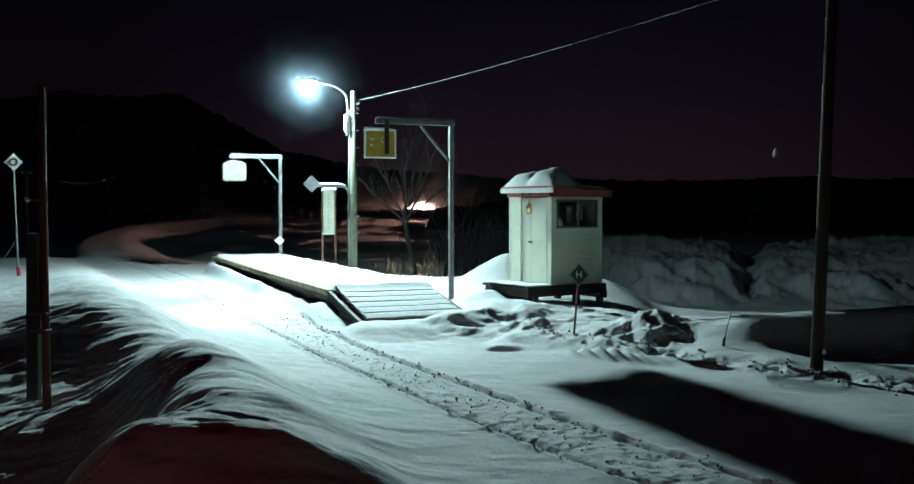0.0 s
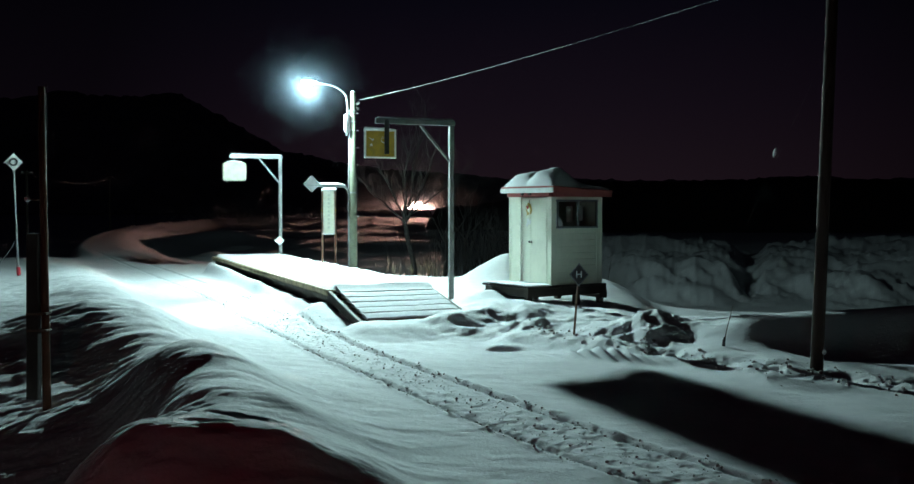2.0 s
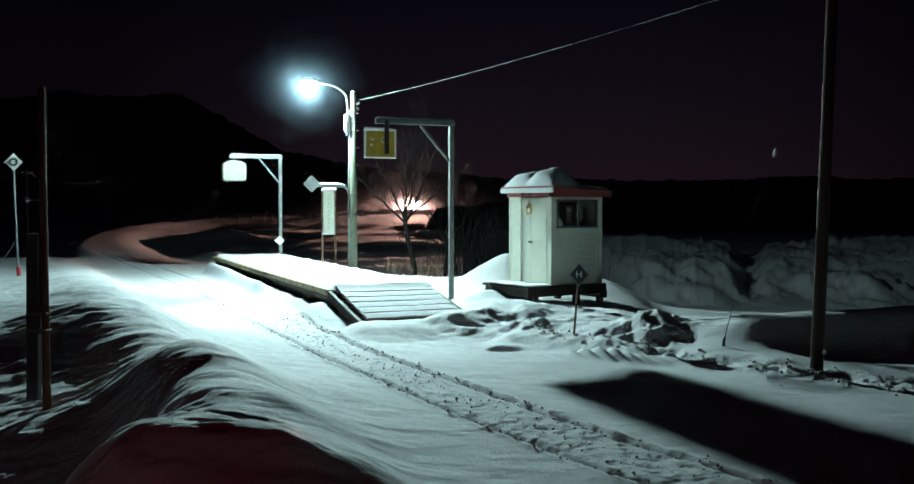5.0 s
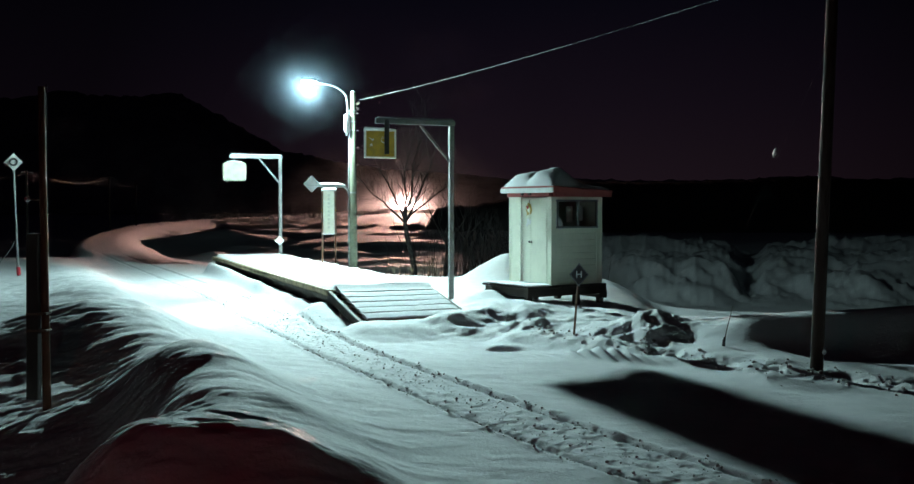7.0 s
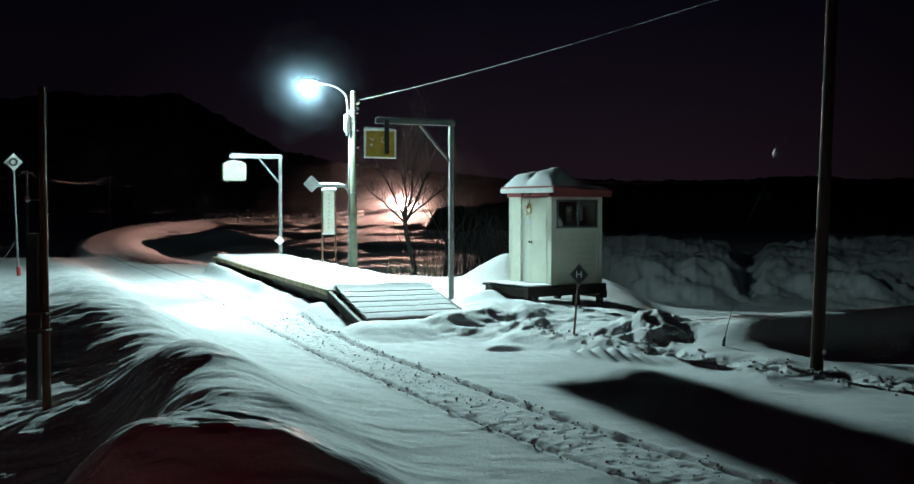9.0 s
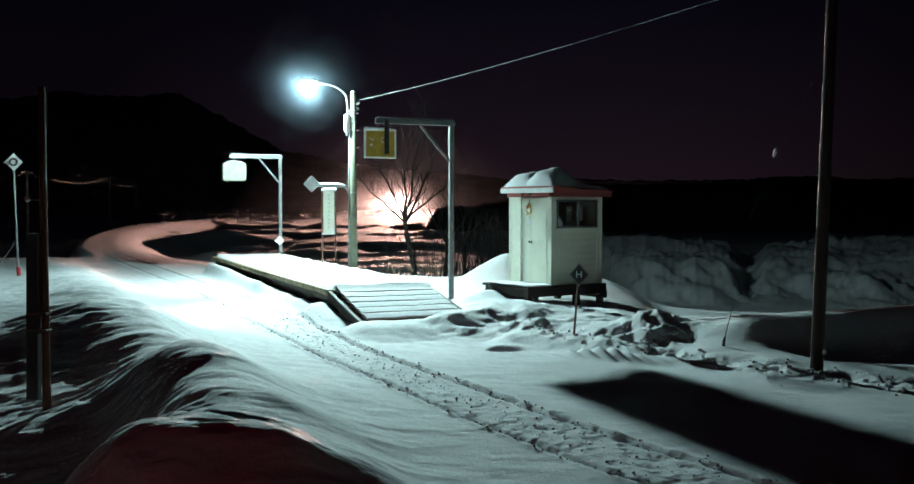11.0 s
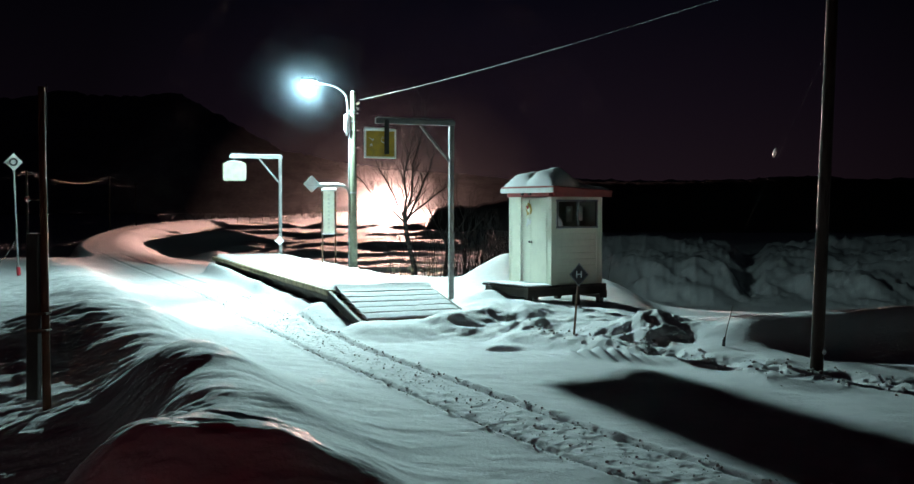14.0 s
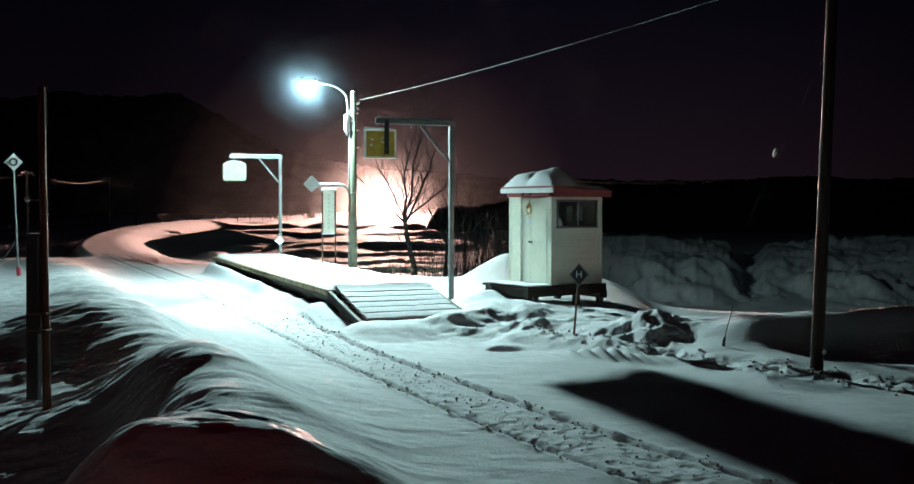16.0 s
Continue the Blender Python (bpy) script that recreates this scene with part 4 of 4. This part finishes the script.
def build_stake():
    x, y = 4.95, 18.3
    g = level(x, y)
    o = thing("marker_stake", (x, y, g - 0.1), 0, "thin leaning marker rod with a dark sleeve in the snow", "stake")
    part("rod", tubed([(0, 0, 0.1), (0.06, 0, 0.45), (0.16, 0, 0.85)], 0.006, 6), RUST, o)
    part("sleeve", tubed([(-0.01, 0, 0.05), (0.0, 0, 0.2), (0.01, 0, 0.27)], [0.035, 0.03, 0.012], 8), BLACK, o, "dark sleeve")


build_stake()


# ---------------------------------------------------------------- trees and thickets
def grow(bm, p, d, length, radius, depth, rnd, sides=5, spread=0.55, up=0.12):
    """A bare limb that forks until it is a twig."""
    pts, radii = [p], [radius]
    q = p.copy()
    n = 3 if depth > 1 else 2
    for k in range(n):
        d = (d + Vector((rnd.uniform(-1, 1), rnd.uniform(-1, 1), rnd.uniform(-0.6, 0.8))) * 0.16 + Vector((0, 0, up * 0.4))).normalized()
        q = q + d * (length / n)
        pts.append(q.copy())
        radii.append(radius * (1 - 0.42 * (k + 1) / n))
    tube(bm, pts, radii, max(3, sides), False)
    if depth == 0:
        return
    for k in range(rnd.choice((2, 3, 3))):
        side = Vector((rnd.uniform(-1, 1), rnd.uniform(-1, 1), rnd.uniform(-0.3, 0.6))).normalized()
        nd = (d + side * spread * rnd.uniform(0.7, 1.35)).normalized()
        at = pts[-1] if k < 2 else pts[-2]
        grow(bm, at, nd, length * rnd.uniform(0.62, 0.86), radii[-1] * rnd.uniform(0.6, 0.8), depth - 1, rnd, sides - 1, spread, up)


def build_tree(x, y, tall, seed, label, forks=6, name="bare_tree", girth=0.16, bark=None):
    rnd = random.Random(seed)
    o = thing(name, (x, y, level(x, y) - 0.2), rnd.uniform(0, 360), label, "tree", "bare winter trees")
    bm = bmesh.new()
    tube(bm, [(0, 0, 0), (0.06, 0.02, tall * 0.14), (-0.05, 0.03, tall * 0.28), (0.0, 0.05, tall * 0.41)], [girth * 1.3, girth, girth * 0.9, girth * 0.8], 10)
    part("trunk", bm, bark or BARK, o, "", True)
    bm = bmesh.new()
    for k in range(4):
        a = k * 1.7 + rnd.uniform(-0.3, 0.3)
        dirn = Vector((math.cos(a) * 0.75, math.sin(a) * 0.75, 0.85 if k else 1.4)).normalized()
        grow(bm, Vector((0, 0.04, tall * (0.36 + 0.04 * (k % 2)))), dirn, tall * 0.23, girth * 0.55, forks - 1, rnd)
    part("crown", bm, bark or BARK, o, "leafless twiggy crown")
    return o


def build_fan_tree(x, y, limbs, seed, label):
    """A short leaning trunk whose limbs fan out low down."""
    rnd = random.Random(seed)
    o = thing("bare_tree", (x, y, level(x, y) - 0.2), 0, label, "tree", "bare winter trees")
    fork = Vector((-0.52, 0.0, 2.2 - level(x, y)))
    part("trunk", tubed([(0, 0, 0), (-0.10, 0.02, fork.z * 0.4), (-0.42, 0, fork.z * 0.8), fork], [0.17, 0.13, 0.12, 0.11], 10), BARK, o, "", True)
    for dx, dz, r in limbs:
        bm = bmesh.new()
        d = Vector((dx, rnd.uniform(-0.35, 0.35) * dz, dz))
        a, p, n = [], fork.copy(), 7
        for k in range(n + 1):
            a.append(p.copy())
            bend = Vector((rnd.uniform(-0.12, 0.12), rnd.uniform(-0.12, 0.12), rnd.uniform(-0.05, 0.09))) * d.length / n * 2
            p = p + d / n + bend
        tube(bm, a, [r * (1 - 0.78 * k / n) for k in range(n + 1)], 7, False)
        for k in range(2, n + 1):
            for q in range(3 if k < n else 2):
                way = (a[k] - a[k - 1]).normalized() + Vector((rnd.uniform(-1, 1), rnd.uniform(-1, 1), rnd.uniform(-0.3, 0.7))) * 0.75
                grow(bm, a[k].lerp(a[k - 1], rnd.random()), way.normalized(), d.length * rnd.uniform(0.14, 0.24), r * (0.42 - 0.03 * k), 3, rnd, 4, 0.6)
        part("limb", bm, BARK, o, "dark limb with fine bare twigs")
    return o


build_fan_tree(-2.1, 50.0, [(-2.6, 2.4, 0.06), (-1.2, 3.2, 0.06), (0.1, 4.4, 0.075), (0.9, 4.9, 0.08), (1.7, 3.6, 0.07), (2.5, 2.2, 0.06)], 11,
               "bare spreading tree with dark limbs in a snowy field")
build_tree(-0.6, 54.0, 6.8, 12, "small bare tree with dense dark twigs", 6, girth=0.09)
build_tree(0.5, 57.0, 6.4, 13, "small bare tree with dense dark twigs", 6, girth=0.08)
far = build_tree(-60.0, 205.0, 8.0, 21, "pale frosted bare tree in the woodland edge by the line", 5, girth=0.17, bark=RIME)
rnd = random.Random(31)
for k in range(46):
    y = 235 + 4.6 * k + rnd.uniform(-3, 3)
    i = int(np.argmin(np.abs(TRACK[:, 1] - y)))
    x = TRACK[i, 0] - rnd.uniform(3.5, 13)
    c = copy_thing(far, Matrix.Translation((x, y, level(x, y) - 0.2)) @ Matrix.Rotation(rnd.uniform(0, 6.28), 4, "Z"))
    c.scale = [rnd.uniform(0.5, 1.15)] * 3
for k in range(16):
    y = 440 + 9 * k + rnd.uniform(-4, 4)
    x = -12 + rnd.uniform(-3, 16)
    c = copy_thing(far, Matrix.Translation((x, y, level(x, y) - 0.2)) @ Matrix.Rotation(rnd.uniform(0, 6.28), 4, "Z"))
    c.scale = [rnd.uniform(0.5, 0.9)] * 3


def build_thicket(name, spots, tall, count, seed, label, thick=0.012, mat=None):
    rnd = random.Random(seed)
    bm = bmesh.new()
    for x0, y0, r in spots:
        xs = [x0 + rnd.gauss(0, r) for k in range(count)]
        ys = [y0 + rnd.gauss(0, r) for k in range(count)]
        gs = ground_height(np.array(xs), np.array(ys))
        for k in range(count):
            x, y = xs[k], ys[k]
            g = gs[k] - 0.05
            h = tall * rnd.uniform(0.4, 1.1)
            lx, ly = rnd.uniform(-0.35, 0.35) * h, rnd.uniform(-0.35, 0.35) * h
            p = [Vector((x, y, g)), Vector((x + lx * 0.35, y + ly * 0.35, g + h * 0.55)), Vector((x + lx, y + ly, g + h))]
            tube(bm, p, [thick, thick * 0.7, thick * 0.25], 3, False)
            for q in range(2):
                t = rnd.uniform(0.4, 0.8)
                s0 = p[0].lerp(p[2], t)
                tube(bm, [s0, s0 + Vector((rnd.uniform(-0.25, 0.25) * h, rnd.uniform(-0.25, 0.25) * h, 0.25 * h))], [thick * 0.5, thick * 0.2], 3, False)
    return tagged(mesh_object(name, bm, mat or BARK), label, "shrubs", kind="stuff")


build_thicket("thicket", [(0.3, 53, 1.2), (1.6, 54, 1.3), (2.9, 56, 1.4), (4.2, 58, 1.6)], 4.0, 130, 5, "dark leafless thicket behind the platform", 0.014)
build_thicket("dead_weeds", [(-7.0, 43.2, 0.35), (-1.6, 37.5, 0.5), (-2.4, 38.5, 0.5), (-0.9, 36.0, 0.4)], 0.85, 22, 6, "dry brown weeds poking through the snow", 0.007, GRASS)
build_thicket("scrub", [(-47, 305, 7), (-41, 345, 7), (-36, 375, 6), (-30, 392, 5), (-62, 270, 7), (-66, 235, 7)], 2.6, 90, 7, "low frosted scrub beside the line", 0.05, RIME)


def build_hill(name, points, far_y, depth, label, seed, mat=None):
    """A wooded ridge: a crest line over the plan, with a rough crown line."""
    n = 260
    xs = np.linspace(points[0][0], points[-1][0], n)
    hs = np.interp(xs, [p[0] for p in points], [p[1] for p in points])
    bm = bmesh.new()
    rows = []
    for x, h in zip(xs, hs):
        h = h * (1 + 0.05 * float(fractal(np.array([x / 60 + seed]), np.array([seed * 1.0]), 3)[0])) + far_y * 0.0016 * float(fractal(np.array([x * 210 / far_y]), np.array([seed + 0.5]), 3)[0])
        rows.append([bm.verts.new((x, far_y + dy, z)) for dy, z in ((-depth, -2), (-depth * 0.45, h * 0.55), (0, max(h, 0)), (depth * 0.8, -2))])
    for a, b in zip(rows, rows[1:]):
        for k in range(3):
            bm.faces.new((a[k], b[k], b[k + 1], a[k + 1]))
    bmesh.ops.recalc_face_normals(bm, faces=bm.faces)
    tagged(mesh_object(name, bm, mat or FOREST, None, "", True), label, "hill", kind="structure")


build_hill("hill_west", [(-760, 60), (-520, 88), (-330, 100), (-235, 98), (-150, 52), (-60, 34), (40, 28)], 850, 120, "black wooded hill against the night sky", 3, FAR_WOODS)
# its low left end is added to block the railcar's light to the right
build_hill("wooded_rise", [(-5.5, -2), (-4.2, 2.6), (3, 3.1), (12, 4.8), (18, 7.6), (34, 7.4), (60, 8.4), (95, 7.6), (150, 8.5), (220, 6)], 185, 22, "dark scrub-covered rise beyond the field", 9)
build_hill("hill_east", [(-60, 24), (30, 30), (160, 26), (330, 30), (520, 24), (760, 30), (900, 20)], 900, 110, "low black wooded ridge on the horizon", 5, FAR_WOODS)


def build_line_pole(x, y, top):
    tall = top - level(x, y) + 0.3
    o = thing("line_pole", (x, y, level(x, y) - 0.3), 0, "thin dark wooden line pole beside the railway", "utility pole", "poles along the line")
    part("shaft", tubed([(0, 0, 0), (0, 0, tall)], [0.14, 0.10], 8), DARKWOOD, o)
    part("crossarm", boxed((1.0, 0.08, 0.09), (0, 0, tall - 0.25), None, 0.006), DARKWOOD, o)
    for sx in (-0.42, 0.42):
        part("insulator", tubed([(sx, 0, tall - 0.2), (sx, 0, tall - 0.08)], 0.045, 8), CERAMIC, o)
    return Vector((x, y, level(x, y) - 0.3 + tall))


tops = [build_line_pole(x, y, h) for x, y, h in ((-36.5, 62.0, 5.4), (-39.0, 90.0, 6.1), (-46.2, 132.0, 6.9), (-61.5, 190.0, 7.4))]
for a, b in zip(tops, tops[1:]):
    for sx in (-0.42, 0.42):
        pts = []
        for k in range(17):
            t = k / 16
            pts.append(a.lerp(b, t) + Vector((sx, 0, -0.08 - 4 * 1.0 * t * (1 - t))))
        tagged(mesh_object("line_wire", tube(bmesh.new(), pts, 0.006, 5), RUST), "slack line wire between wooden poles", "cable", "wires along the line")


# ---------------------------------------------------------------- railcar
def hood_mesh(x, z):
    """An open tube round the lens, turned about the forward axis."""
    bm = bmesh.new()
    rings = []
    for y, r in ((0.95, 0.12), (0.90, 0.26), (0.0, 0.26), (0.0, 0.20), (0.88, 0.20)):
        rings.append([bm.verts.new((x + r * math.cos(a), y, z + r * math.sin(a))) for a in (2 * math.pi * k / 24 for k in range(24))])
    for a, b in zip(rings, rings[1:]):
        for k in range(24):
            bm.faces.new((a[k], a[(k + 1) % 24], b[(k + 1) % 24], b[k]))
    bm.faces.new(rings[-1])
    bmesh.ops.recalc_face_normals(bm, faces=bm.faces)
    return bm


def build_railcar():
    o = thing("railcar", (-19.8, 560, 1.7), 0, "single diesel railcar with lit headlamps, seen head-on", "train")
    lamps = {}
    L, W, H = 20.0, 2.8, 3.55          # local -y is forward, the front at y = 0
    bm = bmesh.new()
    prof = [(-W / 2, 0.95), (-W / 2, 2.9), (-W / 2 + 0.10, 3.3), (-W / 2 + 0.5, H), (W / 2 - 0.5, H), (W / 2 - 0.10, 3.3), (W / 2, 2.9), (W / 2, 0.95)]
    a = [bm.verts.new((x, 0, z)) for x, z in prof]
    b = [bm.verts.new((x, L, z)) for x, z in prof]
    for k in range(len(prof)):
        j = (k + 1) % len(prof)
        bm.faces.new((a[k], a[j], b[j], b[k]))
    bm.faces.new(a[::-1])
    bm.faces.new(b)
    bmesh.ops.recalc_face_normals(bm, faces=bm.faces)
    part("body", bm, STEEL, o, "stainless steel body")
    part("red_band", boxed((W + 0.01, L - 0.05, 0.28), (0, L / 2, 1.55), None, 0), RED, o)
    part("front_door", boxed((0.72, 0.05, 2.0), (0, -0.015, 2.0), None, 0.01), STEEL, o)
    for sx in (-1, 1):
        w = part("front_window", boxed((0.78, 0.04, 0.75), (sx * 0.86, -0.01, 2.45), None, 0.02), GLASS, o)
        part("wiper", boxed((0.03, 0.02, 0.5), (sx * 0.8, -0.045, 2.35), Matrix.Rotation(radians(20 * sx), 4, "Y"), 0), RUBBER, w)
        # barrel added round each lens to cut its light to a narrow cone
        hood = lamps[sx] = part("headlamp", hood_mesh(sx * 0.36, 3.83), RUBBER, o, "roof headlamp with a long black barrel added to narrow its light")
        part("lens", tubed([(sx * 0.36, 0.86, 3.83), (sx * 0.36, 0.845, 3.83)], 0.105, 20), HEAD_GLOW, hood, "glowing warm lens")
        part("tail_lamp", tubed([(sx * 1.05, 0.0, 1.3), (sx * 1.05, -0.05, 1.3)], 0.09, 14), RED_REFLECT, o)
        for k in range(9):
            part("side_window", boxed((0.03, 1.1, 0.8), (sx * (W / 2), 2.6 + k * 1.85, 2.35), None, 0.01), GLASS, o)
    part("destination_box", boxed((0.6, 0.04, 0.18), (0, -0.02, 3.22), None, 0.01), BLACK, o)
    part("snow_plough", boxed((2.5, 0.25, 0.55), (0, 0.1, 0.45), Matrix.Rotation(radians(-15), 4, "X"), 0.02), BLACK, o)
    part("coupler", boxed((0.3, 0.5, 0.3), (0, -0.25, 0.88), None, 0.03), RUBBER, o)
    part("underframe", boxed((2.4, L - 1.0, 0.5), (0, L / 2, 0.75), None, 0.02), BLACK, o)
    for yb in (3.2, 16.8):
        for dy in (-1.0, 1.0):
            for sx in (-1, 1):
                part("wheel", tubed([(sx * 0.48, yb + dy, 0.43), (sx * 0.60, yb + dy, 0.43)], 0.43, 20), RUST, o)
    return o, lamps


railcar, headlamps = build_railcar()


# ---------------------------------------------------------------- halos of the lamps, built as powder in the air
def build_halo_grains(name, count, centre, spread, size, mat, seed, label):
    """Many tiny four-sided grains, thickest in the middle, added to show lamp glow."""
    rs = np.random.RandomState(seed)
    c = np.asarray(centre) + rs.normal(0, 1, (count, 3)) * np.asarray(spread)
    tet = np.array([(1, 1, 1), (1, -1, -1), (-1, 1, -1), (-1, -1, 1)]) * 0.5
    q = rs.normal(0, 1, (count, 4, 3)) * 0.25 + tet[None]
    v = c[:, None, :] + q * (size * rs.uniform(0.5, 1.2, (count, 1, 1)))
    f = np.array([(0, 1, 2), (0, 3, 1), (0, 2, 3), (1, 3, 2)])
    faces = (np.arange(count)[:, None, None] * 4 + f[None]).reshape(-1, 3)
    me = bpy.data.meshes.new(name)
    me.vertices.add(count * 4)
    me.vertices.foreach_set("co", v.ravel())
    me.loops.add(faces.size)
    me.loops.foreach_set("vertex_index", faces.ravel())
    me.polygons.add(len(faces))
    me.polygons.foreach_set("loop_start", np.arange(0, faces.size, 3))
    me.update(calc_edges=True)
    me.materials.append(mat)
    ob = new(name, me)
    ob.visible_shadow = False
    return tagged(ob, label, "blown snow", kind="stuff")


# added grains stand in for lamp halo, tinted blue at the street lamp
build_halo_grains("lamp_halo_grains", 110000, (LAMP[0], LAMP[1], LAMP[2] - 0.08), (0.72, 0.72, 0.68), 0.006, veil_material("lamp_halo_veil", 0.0095, (0.60, 0.80, 0.98)), 3, "fine powder added round the street lamp to show its halo")
build_halo_grains("line_glow_grains", 30000, (-33, 393, 4.0), (11, 20, 4.0), 0.09, veil_material("line_glow_veil", 0.03), 4, "low powder added over the railway line to show headlamp glow")


def build_headlamp_halo():
    """Headlamp glare added as lumpy closed shells ahead of the railcar, wider further ahead."""
    o = thing("headlamp_halo", (0, 0, 0), 0, "thin shells added ahead of the railcar to show its headlamp halo", "blown snow", kind="stuff")
    for k, (near, far, dense) in enumerate(((7, 13, 0.055), (17, 34, 0.070), (46, 76, 0.036), (110, 170, 0.0065))):
        veil = veil_material("headlamp_halo_veil", dense, (0.9, 0.9, 0.9))
        bm = bmesh.new()
        bmesh.ops.create_icosphere(bm, subdivisions=4, radius=1.0)
        for v in bm.verts:
            n = v.co.copy()
            r = 1 + 0.05 * noise.fractal(n * 2 + Vector((k * 3.1, 0, 0)), 1.0, 2.0, 3)
            v.co = Vector((n.x * far * 0.42 * r, -(near + far) / 2 - n.y * (far - near) / 2 * r, 3.8 + n.z * far * 0.42 * r))
        halo_shell = part("halo_shell", bm, veil, o, "", True)
        halo_shell.visible_shadow = False
    return o


headlamp_halo = build_headlamp_halo()


def build_clods():
    """Lumps of broken snow thrown up along the rails and the trodden path."""
    rs = np.random.RandomState(12)
    tr = np.array([p for p in TRACK if 6 < p[1] < 34])
    seg = rs.randint(0, len(tr) - 1, 3600)
    f = rs.rand(3600)[:, None]
    mid = tr[seg] * (1 - f) + tr[seg + 1] * f
    d = tr[seg + 1] - tr[seg]
    d /= np.linalg.norm(d, axis=1)[:, None]
    which = rs.rand(3600)
    off = np.where(which < 0.33, 0.56, np.where(which < 0.66, -0.56, 0)) + rs.normal(0, 1, 3600) * np.where(which < 0.66, 0.06, 0.26)
    pts = mid + np.stack([-d[:, 1], d[:, 0]], 1) * off[:, None]
    size = 0.005 + 0.019 * rs.rand(3600) ** 5 * np.where(which < 0.66, 1.2, 1.0)
    px = rs.uniform(1.5, 9.5, 420)
    py = np.interp(px, [0, 2.4, 3.9, 4.8, 7.0, 12], [22.5, 20.2, 18.2, 16.3, 15.4, 14.9]) + rs.normal(0, 0.5, 420)
    pts = np.concatenate([pts, np.stack([px, py], 1)])
    size = np.concatenate([size, 0.010 + 0.034 * rs.rand(420) ** 4])
    g = ground_height(pts[:, 0], pts[:, 1])
    base = bmesh.new()
    bmesh.ops.create_icosphere(base, subdivisions=1, radius=1.0)
    co = np.array([tuple(v.co) for v in base.verts])
    fa = np.array([[v.index for v in q.verts] for q in base.faces])
    base.free()
    n = len(pts)
    v = co[None] * (1 + rs.uniform(-0.35, 0.35, (n, len(co), 1))) * size[:, None, None] * rs.uniform(0.6, 1.3, (n, 1, 3))
    v += np.concatenate([pts, (g + size * 0.35)[:, None]], 1)[:, None, :]
    faces = (np.arange(n)[:, None, None] * len(co) + fa[None]).reshape(-1, 3)
    me = bpy.data.meshes.new("snow_clods")
    me.from_pydata(v.reshape(-1, 3).tolist(), [], faces.tolist())
    me.materials.append(DIRTY)
    tagged(new("snow_clods", me), "broken lumps of dirty snow along the rails and the path", "snow lumps", kind="stuff")


build_clods()


# ---------------------------------------------------------------- motion
def motions():
    # the railcar comes round the far bend, turned so its lamps face the camera
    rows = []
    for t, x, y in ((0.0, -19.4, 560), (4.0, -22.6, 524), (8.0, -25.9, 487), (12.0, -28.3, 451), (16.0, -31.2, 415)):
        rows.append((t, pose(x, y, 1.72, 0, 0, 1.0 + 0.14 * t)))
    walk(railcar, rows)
    walk(headlamp_halo, rows)
    # made-up headlamp tilts: start low and rise, so the light grows and flickers
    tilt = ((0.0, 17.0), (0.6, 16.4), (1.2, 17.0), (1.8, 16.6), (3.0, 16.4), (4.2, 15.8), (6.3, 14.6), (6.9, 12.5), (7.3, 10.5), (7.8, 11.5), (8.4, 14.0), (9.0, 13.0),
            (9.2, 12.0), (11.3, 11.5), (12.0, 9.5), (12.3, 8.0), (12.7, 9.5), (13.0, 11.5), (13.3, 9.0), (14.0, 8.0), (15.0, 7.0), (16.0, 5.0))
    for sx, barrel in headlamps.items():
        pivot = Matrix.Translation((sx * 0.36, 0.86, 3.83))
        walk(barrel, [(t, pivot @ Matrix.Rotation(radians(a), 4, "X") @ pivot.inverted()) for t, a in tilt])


motions()
